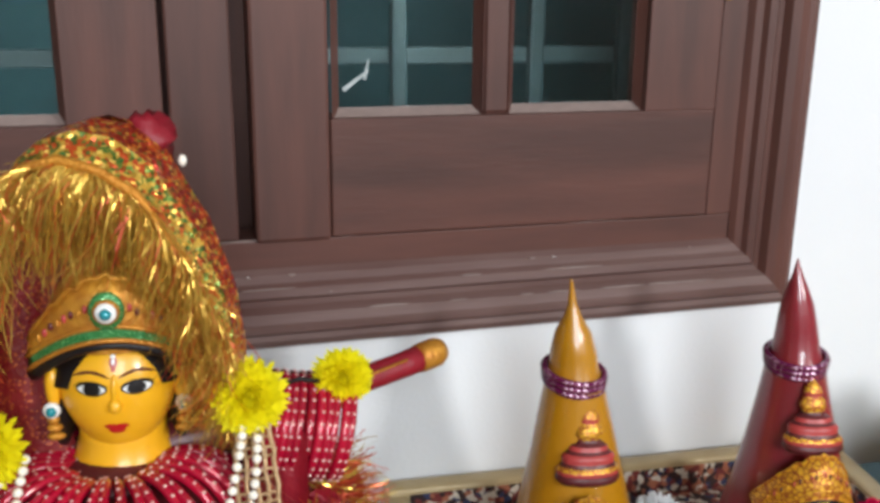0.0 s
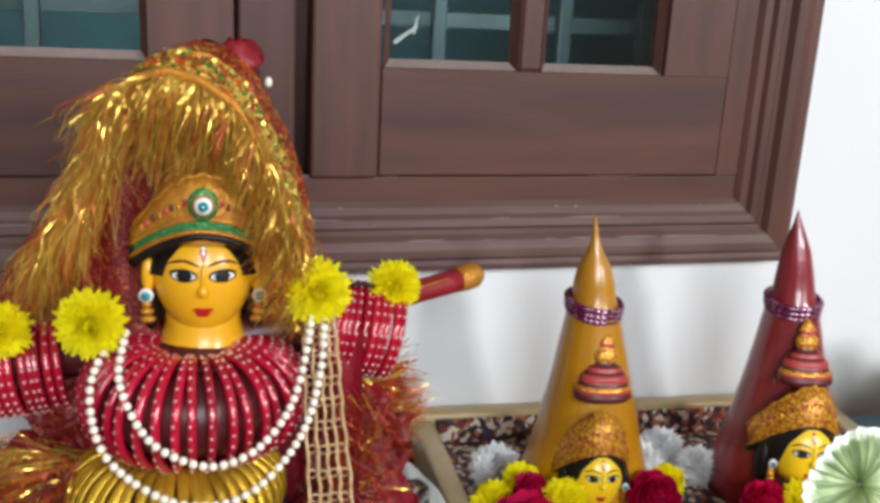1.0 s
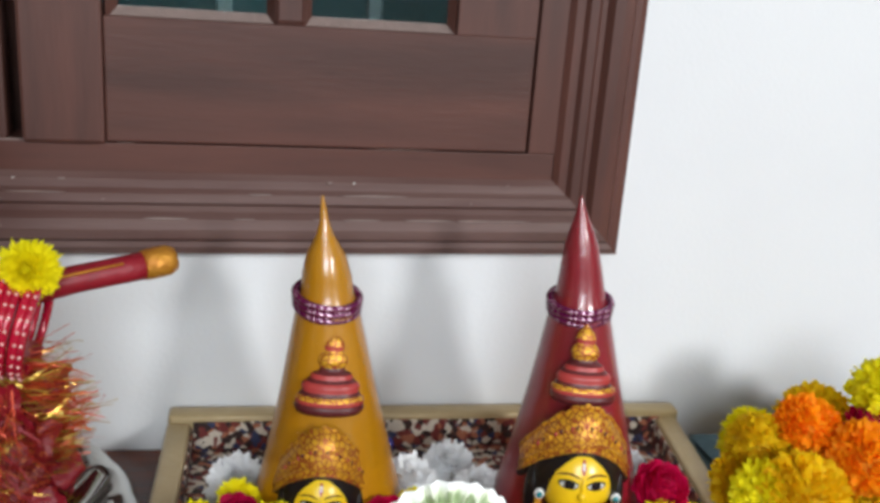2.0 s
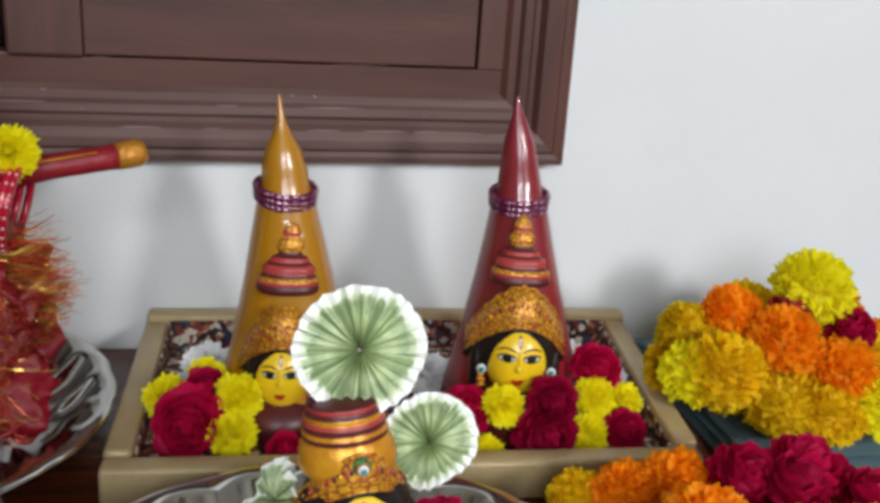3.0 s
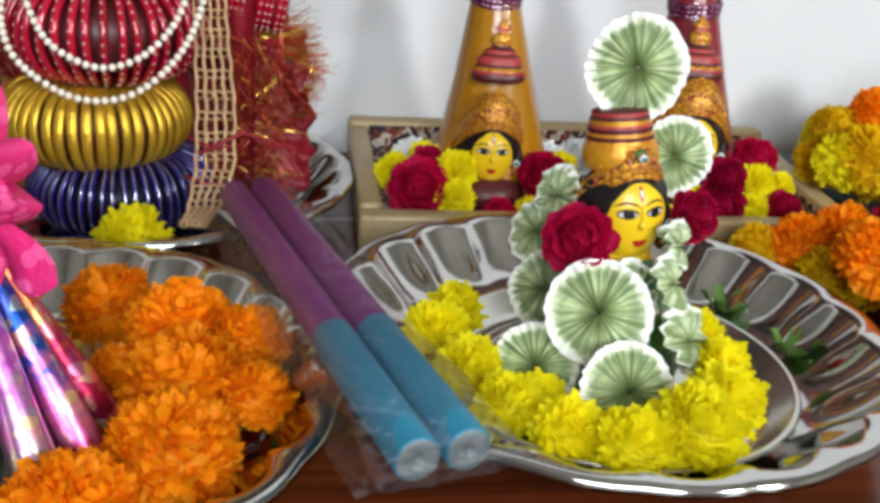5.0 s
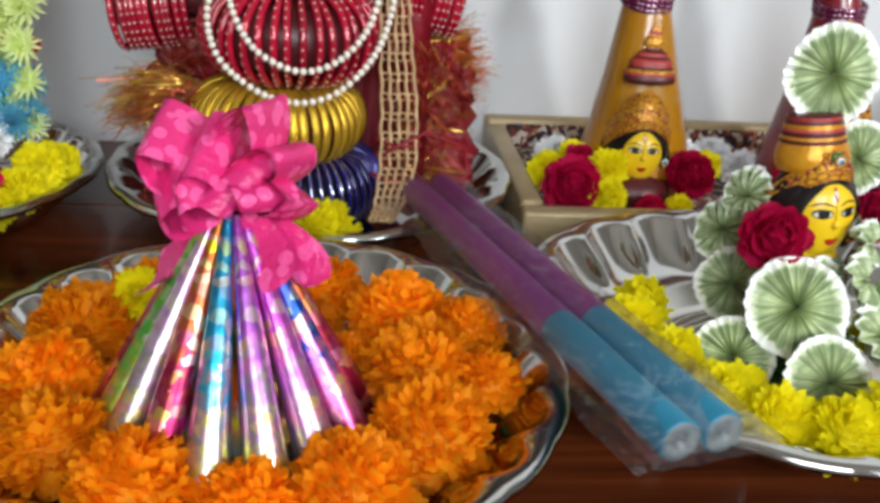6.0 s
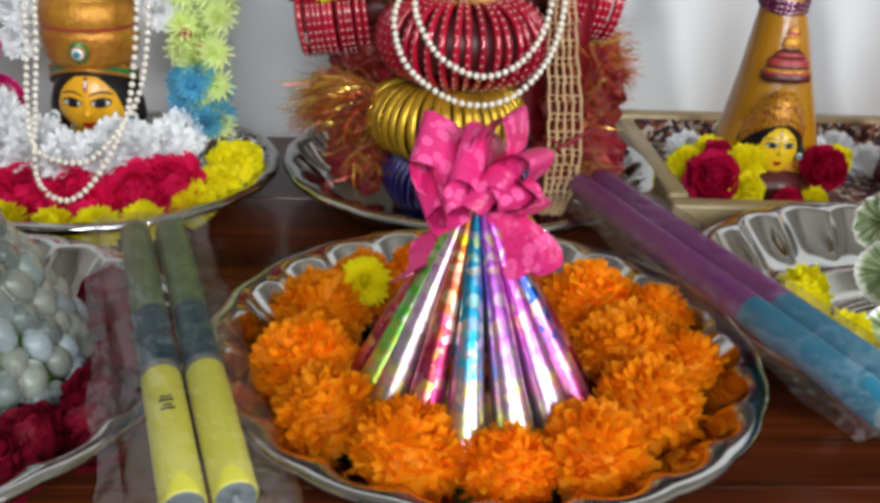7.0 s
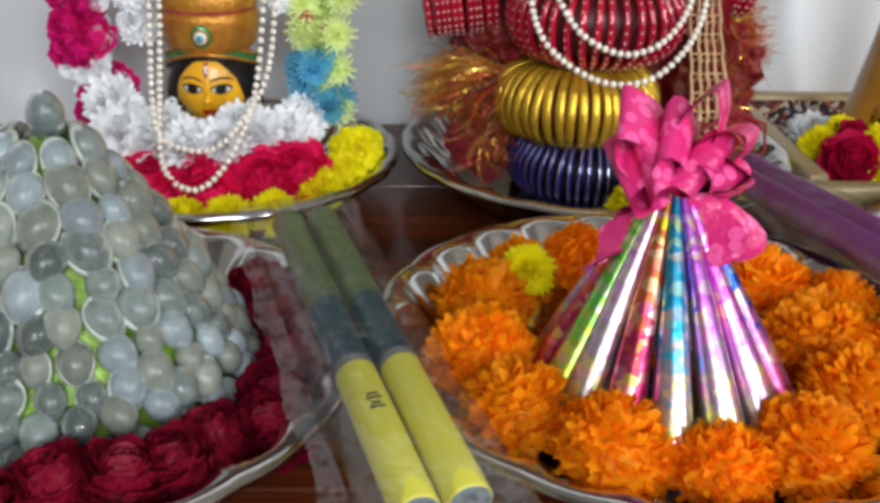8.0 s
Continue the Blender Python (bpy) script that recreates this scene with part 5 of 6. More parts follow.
# the skirt of red net with tinsel edges, on both sides of the bangles
def crumpled_net(label, boxes, seed, mats):
    """Loose crumpled pieces of net, each a wrinkled sheet."""
    r0 = random.Random(seed)
    t = thing("net_cloth", label, "cloth")
    for x, y, z, s in boxes:
        ph = [r0.uniform(0, 6) for _ in range(6)]
        rows = []
        for i in range(15):
            v = i / 14 * 2 - 1
            row = []
            for j in range(15):
                u = j / 14 * 2 - 1
                round_off = 1 - 0.22 * u * u * v * v
                d = 0.30 * math.sin(4.1 * u + 2.3 * v + ph[0]) + 0.22 * math.sin(7.3 * v - 3.1 * u + ph[1]) + 0.13 * math.sin(11 * u + 8 * v + ph[2]) + 0.08 * math.sin(19 * u - 15 * v + ph[3])
                row.append((u * s * round_off + 0.12 * s * math.sin(6 * v + ph[4]), d * s * 0.55 + 0.30 * s * (u * u + v * v), v * s * round_off + 0.12 * s * math.sin(5 * u + ph[5])))
            rows.append(row)
        part("fold", Geo().grid(rows), r0.choice(mats), t, m=pose(x, y, max(z, s + 0.006), r0.uniform(-25, 25), r0.uniform(-25, 25), r0.uniform(-30, 30)))
    return t


crumpled_net("crumpled red and copper net cloth in the steel plate", [(-0.240 + 0.012 * (k % 3) + 0.004 * (k % 2), 0.612 + 0.012 * ((k * 2) % 4), 0.036 + 0.0085 * k, 0.028 - 0.0008 * k) for k in range(14)], 21, [M_NET, M_REDCLOTH, M_NET])
crumpled_net("crumpled red net cloth hanging beside the gold bangles", [(-0.415 + 0.016 * (k % 3), 0.612 + 0.012 * ((k * 2) % 4), 0.036 + 0.0095 * k, 0.028 - 0.0006 * k) for k in range(12)], 22, [M_NET, M_NET, M_REDCLOTH])
tinsel_bunch("tinsel_fringe", "spiky gold tinsel at the edge of the red net", 1100, lambda u, r: (-0.226 - 0.012 * r.random(), 0.632 + 0.02 * r.random(), 0.150 - 0.125 * u), lambda u, r: (-0.196 + 0.010 * math.sin(u * 6), 0.632 + 0.02 * r.random(), 0.148 - 0.115 * u), (0, -0.003, -0.003), 0.0009, [M_TINSEL, M_RTINSEL, M_RTINSEL], 31)
tinsel_bunch("tinsel_fringe", "fuzzy red tinsel over the net cloth", 520, lambda u, r: (-0.250 + 0.040 * r.random(), 0.596 + 0.014 * r.random(), 0.150 - 0.115 * u), lambda u, r: (-0.256 + 0.058 * r.random(), 0.596 + 0.02 * r.random(), 0.118 - 0.09 * u), (0.003, -0.005, 0), 0.0006, [M_RTINSEL, M_REDCLOTH, M_REDCLOTH, M_RTINSEL, M_TINSEL], 32, 0.008)
tinsel_bunch("tinsel_fringe", "tuft of gold tinsel over the plate's edge", 620, lambda u, r: (-0.392 - 0.035 * r.random(), 0.600 + 0.02 * r.random(), 0.082 + 0.024 * u), lambda u, r: (-0.428 - 0.034 * r.random(), 0.592 + 0.03 * r.random(), 0.068 + 0.036 * u), (0, -0.003, 0.006), 0.0009, [M_TINSEL, M_RTINSEL, M_TINSEL, M_NET], 33, 0.006)
tinsel_bunch("tinsel_fringe", "copper and gold tinsel crumpled beside the bangles", 420, lambda u, r: (-0.385 - 0.035 * r.random(), 0.590 + 0.02 * r.random(), 0.110 - 0.070 * u), lambda u, r: (-0.388 - 0.040 * r.random(), 0.584 + 0.02 * r.random(), 0.092 - 0.065 * u), (0, -0.004, 0), 0.0008, [M_RTINSEL, M_NET, M_TINSEL, M_RTINSEL, M_NET], 34, 0.009)


def backing_cloth():
    """Crimson cloth that hangs in folds behind the lace and round the bangles."""
    rows = []
    for i in range(17):
        v = i / 16
        rows.append([(-0.380 + 0.150 * u, 0.652 + 0.010 * math.sin(17 * u + 2 * v) + 0.004 * math.sin(41 * u) - 0.052 * max(0, u - 0.70) / 0.3, 0.0125 + 0.170 * v) for u in [j / 40 for j in range(41)]])
    g = Geo().grid(rows)
    g.grid([[(p[0], p[1] + 0.0012, p[2]) for p in r] for r in rows[::-1]])
    return single("red_cloth", g, M_REDCLOTH, "crimson cloth hanging in folds behind the bangles", "cloth")


backing_cloth()


def lace_tail():
    """A ladder of gilt cords that hangs from the shoulder to the plate."""
    t = thing("lace_ribbon", "long pale gold lace ribbon hanging beside the pearls", "ribbon")
    path = [Vector(p) for p in ((-0.259, 0.588, 0.208), (-0.258, 0.580, 0.180), (-0.256, 0.570, 0.145), (-0.253, 0.554, 0.107), (-0.253, 0.540, 0.070), (-0.260, 0.520, 0.046), (-0.266, 0.508, 0.041))]
    width = (0.014, 0.019, 0.021, 0.024, 0.024, 0.018, 0.013)
    n = 5
    for c in range(n):
        pts = [p + Vector(((c / (n - 1) - 0.5) * w, 0.001 * math.sin(c * 2 + i), 0)) for i, (p, w) in enumerate(zip(path, width))]
        fine = [pts[i].lerp(pts[i + 1], k / 6) + Vector((0.0006 * math.sin(k * 2.1 + c), 0, 0)) for i in range(len(pts) - 1) for k in range(6)] + [pts[-1]]
        part("cord", Geo().tube(fine, 0.0013, 6), M_LACE, t)
        me = Geo().torus(0.0026, 0.0008, 10, 5).mesh("loop", M_LACE)
        if c < n - 1:
            for i in range(1, len(fine) - 1, 2):
                part("loop", me, None, t, m=Matrix.Translation(fine[i] + Vector((width[min(i // 6, 6)] / (n - 1) / 2, 0, 0))) @ pose(0, 0, 0, 90, 0, 0))
    for z, y, x in ((0.082, 0.545, -0.253), (0.060, 0.535, -0.256)):
        part("red_cord", Geo().tube([(x - 0.016, y + 0.002, z + 0.004), (x, y - 0.003, z), (x + 0.016, y + 0.002, z + 0.001)], 0.0012, 6), M_REDCLOTH, t, "thin red cord round the lace")
    return t


lace_tail()
# loops of red cord by the plate's rim
single("cord_loop", Geo().tube([(-0.262, 0.530, 0.082), (-0.235, 0.545, 0.092), (-0.205, 0.56, 0.078), (-0.200, 0.565, 0.056), (-0.225, 0.55, 0.046), (-0.252, 0.535, 0.05)], 0.0013, 6), M_REDCLOTH, "loose loop of thin red cord beside the lace", "cord")


def rod():
    t = thing("cloth_wrapped_rod", "crimson cloth rod with gilt end beside the doll", "rod")
    part("rod_cloth", Geo().tube([(-0.215, 0.640, 0.186), (-0.190, 0.655, 0.189), (-0.165, 0.665, 0.192), (-0.150, 0.672, 0.194)], [0.0085, 0.008, 0.008, 0.0085], 14), M_REDCLOTH, t)
    part("gilt_end", Geo().tube([(-0.156, 0.669, 0.1932), (-0.150, 0.672, 0.194), (-0.143, 0.675, 0.195), (-0.139, 0.677, 0.1957)], [0.0088, 0.0092, 0.0092, 0.007], 14), M_GOLD, t, "gilt band at the end")
    part("stitch_line", Geo().tube([(-0.215, 0.632, 0.192), (-0.165, 0.657, 0.198)], 0.0008, 6), M_ROPE, t)
    return t


rod()
for x, y, z, r in ((-0.2600, 0.588, 0.2120, 0.0205), (-0.208, 0.626, 0.203, 0.0180), (-0.382, 0.578, 0.198, 0.0200), (-0.431, 0.600, 0.187, 0.0175)):
    flower(CHRY, "chrysanthemum", "yellow chrysanthemum pinned to the doll's shoulder", x, y, z, r, "yellow flowers on the doll", rx=76, ry=rng.uniform(-8, 8))
flower(CHRF, "chrysanthemum", "yellow chrysanthemum before the blue bangles", -0.302, 0.508, 0.030, 0.027, "", rx=20, ry=0)
# cords that tie the shoulder
single("black_cord", Geo().tube([(-0.245, 0.615, 0.205), (-0.232, 0.616, 0.208), (-0.222, 0.616, 0.206)], 0.0012, 6), M_HAIR, "twisted dark cord between the shoulder flowers", "cord")


# ---- gilt tray with the two cones ----
def tray():
    t = thing("tray", "rectangular gilt wooden tray with printed base", "tray")
    c = [Vector(p) for p in ((-0.156, 0.563, 0), (0.2285, 0.560, 0), (0.2600, 0.811, 0), (-0.152, 0.804, 0))]
    mid = sum(c, Vector()) / 4
    g = Geo()
    inner = [p + (mid - p).normalized() * 0.006 for p in c]
    g.add([(p.x, p.y, z) for z in (0.002, 0.010) for p in inner], [(3, 2, 1, 0), (4, 5, 6, 7), (0, 1, 5, 4), (1, 2, 6, 5), (2, 3, 7, 6), (3, 0, 4, 7)])
    part("base", g, M_PRINT, t, "printed maroon and cream base", smooth=False)
    for k, h in enumerate((0.0285, 0.0315, 0.037, 0.032)):
        a, b = c[k], c[(k + 1) % 4]
        d = (b - a).normalized()
        m = Matrix.Translation(a) @ pose(0, 0, 0, 0, 0, math.degrees(math.atan2(d.y, d.x)))
        L, w = (b - a).length, 0.0175
        trim = w * 0.99 if k % 2 else 0.0
        part("rail", Geo().box((trim, 0, 0), (L - trim, w, h), 0.003), M_TRAYW, t, m=m)
        part("lining", Geo().box((w + 0.001, w + 0.0002, 0.0101), (L - w - 0.001, w + 0.0018, h - 0.005), 0.0003), M_PRINT, t, m=m, smooth=False)
    return t


tray()


def powder_cone(x, y, lean, profile, material, label, seed):
    """A pointed bag of coloured powder, twisted shut at the tip, with creases in its film."""
    def wave(a, r, z):
        return r * (1 + 0.018 * math.sin(3 * a + z * 30 + seed) + 0.05 * max(0, (z - 0.19) / 0.05) * math.sin(2 * a + z * 200)), z

    t = thing("powder_cone", label, "cone", "pointed powder cones in the tray", pose(x, y, 0.0102))
    g = Geo()
    rows = []
    n = 36
    for r, z in profile:
        r *= 1.05 if z < 0.19 else 1.0
        z *= 0.977
        sx = lean * (z / 0.24) ** 2
        rows.append([(sx + wave(2 * math.pi * k / n, r, z)[0] * math.cos(2 * math.pi * k / n), wave(2 * math.pi * k / n, r, z)[0] * math.sin(2 * math.pi * k / n), z) for k in range(n)])
    bag = part("filled_bag", Geo().grid(rows, 0, True), material, t)
    g.grid([[(p[0] * 1.0 + (p[0] - lean) * 0.03, p[1] * 1.04, p[2] + 0.001) for p in r] for r in rows[4:]], 0, True)
    part("film", g, M_CONEFILM, bag, "clear glossy film")
    return t


powder_cone(-0.0405, 0.682, -0.015, ((0.0, 0.0), (0.049, 0.0), (0.050, 0.006), (0.045, 0.03), (0.038, 0.06), (0.0295, 0.10), (0.0240, 0.13), (0.0192, 0.155), (0.0178, 0.163), (0.0155, 0.168), (0.0146, 0.180), (0.0118, 0.194), (0.0060, 0.205), (0.0030, 0.214), (0.0018, 0.224), (0.0008, 0.231)), M_TURMERIC, "ochre yellow powder cone in clear film in the tray", 1)
powder_cone(0.1255, 0.682, -0.018, ((0.0, 0.0), (0.050, 0.0), (0.051, 0.006), (0.046, 0.03), (0.039, 0.06), (0.0302, 0.10), (0.0243, 0.13), (0.0194, 0.157), (0.0178, 0.165), (0.0155, 0.170), (0.0134, 0.190), (0.0106, 0.206), (0.0075, 0.216), (0.004, 0.226), (0.0015, 0.234), (0.0006, 0.238)), M_KUMKUM, "maroon powder cone in clear film in the tray", 2)
for x, lab, tl in ((-0.0476, "purple and silver beaded bangle round the yellow cone", 7), (0.1172, "purple beaded bangle round the maroon cone", -5)):
    for k in range(3):
        single("bangle", bangle_mesh("bangle", 0.0200 - 0.0004 * k, 0.0024, M_PURPLEB, 1.0, M_MAROONP), None, lab, "bangle", pose(x, 0.682, 0.1735 - 0.0037 * k, 8 + 2 * k, tl * 0.6, 0), "bangles round the cones")

TRAYG = "flowers in the gilt tray"
YT, RT = "yellow chrysanthemum beside the small doll in the tray", "crimson rose beside the small doll in the tray"
for x, y, z, r in ((-0.122, 0.645, 0.034, 0.019), (-0.076, 0.628, 0.043, 0.0185), (-0.080, 0.612, 0.024, 0.0185), (-0.098, 0.66, 0.042, 0.016), (0.014, 0.650, 0.040, 0.015), (-0.022, 0.604, 0.018, 0.014), (0.100, 0.608, 0.044, 0.017), (0.172, 0.626, 0.040, 0.0175), (0.163, 0.606, 0.022, 0.016), (0.199, 0.637, 0.031, 0.016), (0.088, 0.592, 0.018, 0.013), (0.155, 0.596, 0.018, 0.012)):
    flower(CHRF, "chrysanthemum", YT, x, y, z, r, TRAYG, rx=rng.uniform(45, 70), ry=rng.uniform(-12, 12))
for x, y, z, r in ((-0.108, 0.618, 0.030, 0.026), (-0.006, 0.632, 0.038, 0.022), (-0.046, 0.600, 0.018, 0.014), (0.076, 0.616, 0.036, 0.020), (0.132, 0.604, 0.049, 0.020), (0.128, 0.596, 0.028, 0.024), (0.178, 0.648, 0.052, 0.021), (0.190, 0.610, 0.023, 0.017), (-0.098, 0.640, 0.045, 0.015)):
    flower(ROSE, "rose", RT, x, y, z, r, TRAYG, rx=rng.uniform(45, 70), ry=rng.uniform(-15, 15))
for x, y, z, r in ((-0.100, 0.715, 0.022, 0.024), (0.020, 0.710, 0.022, 0.024), (0.052, 0.735, 0.022, 0.022), (0.185, 0.72, 0.022, 0.022), (0.068, 0.70, 0.022, 0.021), (-0.02, 0.735, 0.022, 0.022), (0.205, 0.69, 0.022, 0.020)):
    flower(CHRW, "chrysanthemum", "white chrysanthemum in the gilt tray", x, y, z, r, TRAYG, rx=35)
single("blue_bead", Geo().ball((0, 0, 0), (0.006, 0.006, 0.008), 12, 8), M_BLUEB, "small dark blue bead in the tray", "bead", pose(0.012, 0.770, 0.019))


# ---- paper rosettes of the doll in the wide plate ----
def rosette(x, y, z, r, rx, ry, rz, folds=27, squash=1.0, deep=1.0):
    """A strip of printed paper in sharp uneven pleats, drawn together at the middle."""
    r0 = random.Random(int(x * 9000 + z * 7000))
    g = Geo()
    n = folds * 2
    tall = [(1 if k % 2 else -1) * r0.uniform(0.5, 1.2) for k in range(n)]
    reach = [r0.uniform(0.975, 1.015) for k in range(n)]
    turn = [r0.uniform(-0.25, 0.25) for k in range(n)]
    rows = []
    for q, fold in ((0.03, 0.3), (0.25, 1.5), (0.5, 2.0), (0.75, 1.8), (0.92, 1.1), (1.0, 0.8)):
        row = []
        for k in range(n):
            a = 2 * math.pi * (k + turn[k] * q) / n
            rad = 0.028 * q * (1 + (reach[k] - 1) * q)
            row.append((rad * math.cos(a) * squash, rad * math.sin(a), 0.0013 * deep * tall[k] * fold + 0.0016 * deep * q * math.sin(2 * a + x * 90) + 0.001 * q * math.sin(5 * a + z * 80)))
        rows.append(row)
    g.grid(rows, 0, True)
    g.grid([[(p[0], p[1], p[2] - 0.0004) for p in rr] for rr in rows[::-1]], 0, True)
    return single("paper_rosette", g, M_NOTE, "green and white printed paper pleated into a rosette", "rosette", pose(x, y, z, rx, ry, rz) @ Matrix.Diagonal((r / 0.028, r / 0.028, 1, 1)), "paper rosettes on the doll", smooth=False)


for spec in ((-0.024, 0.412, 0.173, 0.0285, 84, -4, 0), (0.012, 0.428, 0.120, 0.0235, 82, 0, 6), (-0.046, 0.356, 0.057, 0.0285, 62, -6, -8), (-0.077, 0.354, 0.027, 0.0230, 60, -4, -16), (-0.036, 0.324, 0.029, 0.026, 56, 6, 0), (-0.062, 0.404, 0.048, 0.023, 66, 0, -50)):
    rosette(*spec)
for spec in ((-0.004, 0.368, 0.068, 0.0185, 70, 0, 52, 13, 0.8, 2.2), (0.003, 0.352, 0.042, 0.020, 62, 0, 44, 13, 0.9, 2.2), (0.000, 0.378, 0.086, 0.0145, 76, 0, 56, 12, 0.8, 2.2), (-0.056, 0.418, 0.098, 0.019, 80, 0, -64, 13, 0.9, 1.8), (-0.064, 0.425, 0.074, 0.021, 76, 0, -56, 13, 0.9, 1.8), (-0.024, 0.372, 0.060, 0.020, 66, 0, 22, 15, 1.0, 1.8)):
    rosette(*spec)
single("skewer", Geo().tube([(-0.022, 0.414, 0.146), (-0.023, 0.4135, 0.173)], 0.0012, 6), M_TRAYW, "thin stick that holds up the top rosette", "stick")
flower(ROSE, "rose", "crimson rose at the paper-dressed doll's cheek", -0.052, 0.385, 0.086, 0.021, "", rx=60, ry=-25)
flower(ROSE, "rose", "crimson rose at the paper-dressed doll's cheek", 0.012, 0.392, 0.098, 0.016, "", rx=60, ry=50)


# ---- henna cones with a ribbon ----
APEX = Vector((-0.342, 0.318, 0.127))
HOLO = (0.40, 0.34, 0.40)
FOILS = [foil("foil_" + n, s) for n, s in (
    ("blue", ((0.0, (0.46, 0.56, 0.08)), (0.14, (0.62, 0.62, 0.28)), (0.28, HOLO), (0.45, (0.04, 0.45, 0.66)), (0.75, (0.02, 0.28, 0.50)))),
    ("purple", ((0.0, (0.50, 0.50, 0.06)), (0.14, (0.64, 0.60, 0.22)), (0.26, HOLO), (0.5, (0.52, 0.18, 0.62)), (0.8, (0.40, 0.08, 0.50)))),
    ("magenta", ((0.0, (0.55, 0.30, 0.20)), (0.14, HOLO), (0.5, (0.60, 0.12, 0.55)), (0.8, (0.45, 0.06, 0.45)))),
    ("royal", ((0.0, (0.50, 0.05, 0.20)), (0.30, (0.62, 0.16, 0.42)), (0.5, (0.02, 0.08, 0.40)), (0.8, (0.01, 0.05, 0.30)))),
    ("maroon", ((0.0, (0.18, 0.01, 0.04)), (0.35, (0.42, 0.02, 0.08)), (0.6, (0.55, 0.10, 0.05)), (0.9, (0.5, 0.16, 0.02)))),
    ("silver", ((0.0, (0.42, 0.52, 0.07)), (0.16, (0.60, 0.60, 0.20)), (0.30, HOLO), (0.55, (0.66, 0.50, 0.66)), (0.85, (0.50, 0.2, 0.5)))),
    ("green", ((0.0, (0.30, 0.02, 0.08)), (0.25, (0.40, 0.50, 0.05)), (0.5, (0.10, 0.55, 0.10)), (0.85, (0.20, 0.40, 0.02)))))]


def henna_cones():
    base = Vector((-0.342, 0.300, 0.0))
    order = (0, 1, 2, 3, 4, 5, 6, 0, 1, 4, 6, 5, 4)
    angles = (-96, -70, -44, -18, 10, 45, 80, 115, 150, 180, -162, -144, -120)
    for idx, a in zip(order, angles):
        ra = radians(a)
        foot = base + Vector((0.062 * math.cos(ra), 0.058 * math.sin(ra), 0.0155))
        tip = APEX + Vector((0.005 * math.cos(ra), 0.005 * math.sin(ra), 0.0))
        t = thing("henna_cone", "foil-wrapped henna cone standing tip up under the bow", "cone", "foil henna cones in the plate", aim(foot, tip))
        L = (tip - foot).length
        g = Geo().lathe([(0.0, 0.002), (0.009, 0.0), (0.0105, 0.002), (0.0102, 0.010), (0.0085, L * 0.3), (0.0058, L * 0.6), (0.0030, L * 0.85), (0.0012, L)], 22, 0, None, lambda b, r, z: (r * (1 + 0.05 * math.sin(3 * b + z * 60)), z))
        wrap = part("foil_wrap", g, FOILS[idx], t)
        part("folded_end", Geo().box((-0.009, -0.0012, -0.006), (0.009, 0.0012, 0.003), 0.0008), FOILS[idx], wrap)


henna_cones()


def bow():
    t = thing("ribbon_bow", "shiny pink spotted ribbon bow tying the henna cones", "bow", "", Matrix.Translation(APEX))

    def band(pts, w, axis):
        g = Geo()
        P = [Vector(p) for p in pts]
        rows = []
        for i, p in enumerate(P):
            sw = Vector(axis) * w / 2 * (0.45 + 0.55 * math.sin(math.pi * min(1, max(0.0, i / (len(P) - 1))) * 0.92 + 0.12))
            rows.append([tuple(p - sw + Vector((0, 0.0015, 0))), tuple(p + Vector((0, -0.001, 0))), tuple(p + sw + Vector((0, 0.0015, 0)))])
        g.grid(rows)
        g.grid([[(q[0], q[1] + 0.0006, q[2] + 0.0004) for q in r] for r in rows[::-1]])
        return g

    loops = ((0.014, 0.044, 30, -0.004), (-0.030, 0.032, 30, -0.008), (0.028, 0.026, 28, -0.012), (-0.010, 0.028, 30, -0.016), (0.006, 0.016, 32, -0.022), (0.030, 0.004, 28, -0.012), (-0.030, 0.006, 28, -0.012), (-0.020, 0.014, 26, -0.022), (0.018, 0.010, 26, -0.022), (0.002, 0.030, 26, 0.012))
    for k, (ex, ez, w, ey) in enumerate(loops):
        d = Vector((ex, ey, ez))
        n = Vector((-ez, 0.0, ex)).normalized()
        pts = []
        for i in range(17):
            u = i / 16
            s = (1 - abs(2 * u - 1) ** 1.35)
            pts.append(d * s * 1.04 + n * 0.0085 * math.sin(2 * math.pi * u) + Vector((0.0008 * math.sin(i * 1.1 + k), -0.002 + 0.0014 * math.sin(i * 0.9 + k * 2), 0.0008 * math.sin(i * 1.3 + k * 3))))
        side = d.normalized().cross(n).normalized()
        side = (side + 0.5 * n).normalized()
        part("loop", band(pts, w / 850, side), M_PINKR, t)
    for ex, ez, ey in ((0.040, -0.036, -0.010), (-0.036, -0.040, -0.012), (0.022, -0.030, -0.028), (-0.018, -0.034, 0.012)):
        pts = [Vector((ex, ey, ez)) * (i / 10) + Vector((0.003 * math.sin(i), -0.004 * math.sin(i * 0.9), 0)) for i in range(11)]
        part("tail", band(pts, 0.026, Vector((0.75, -0.2, 0.5)).normalized()), M_PINKR, t)
    part("knot", Geo().ball((0, -0.004, 0.004), (0.010, 0.010, 0.011), 12, 8), M_PINKR, t)
    return t


bow()


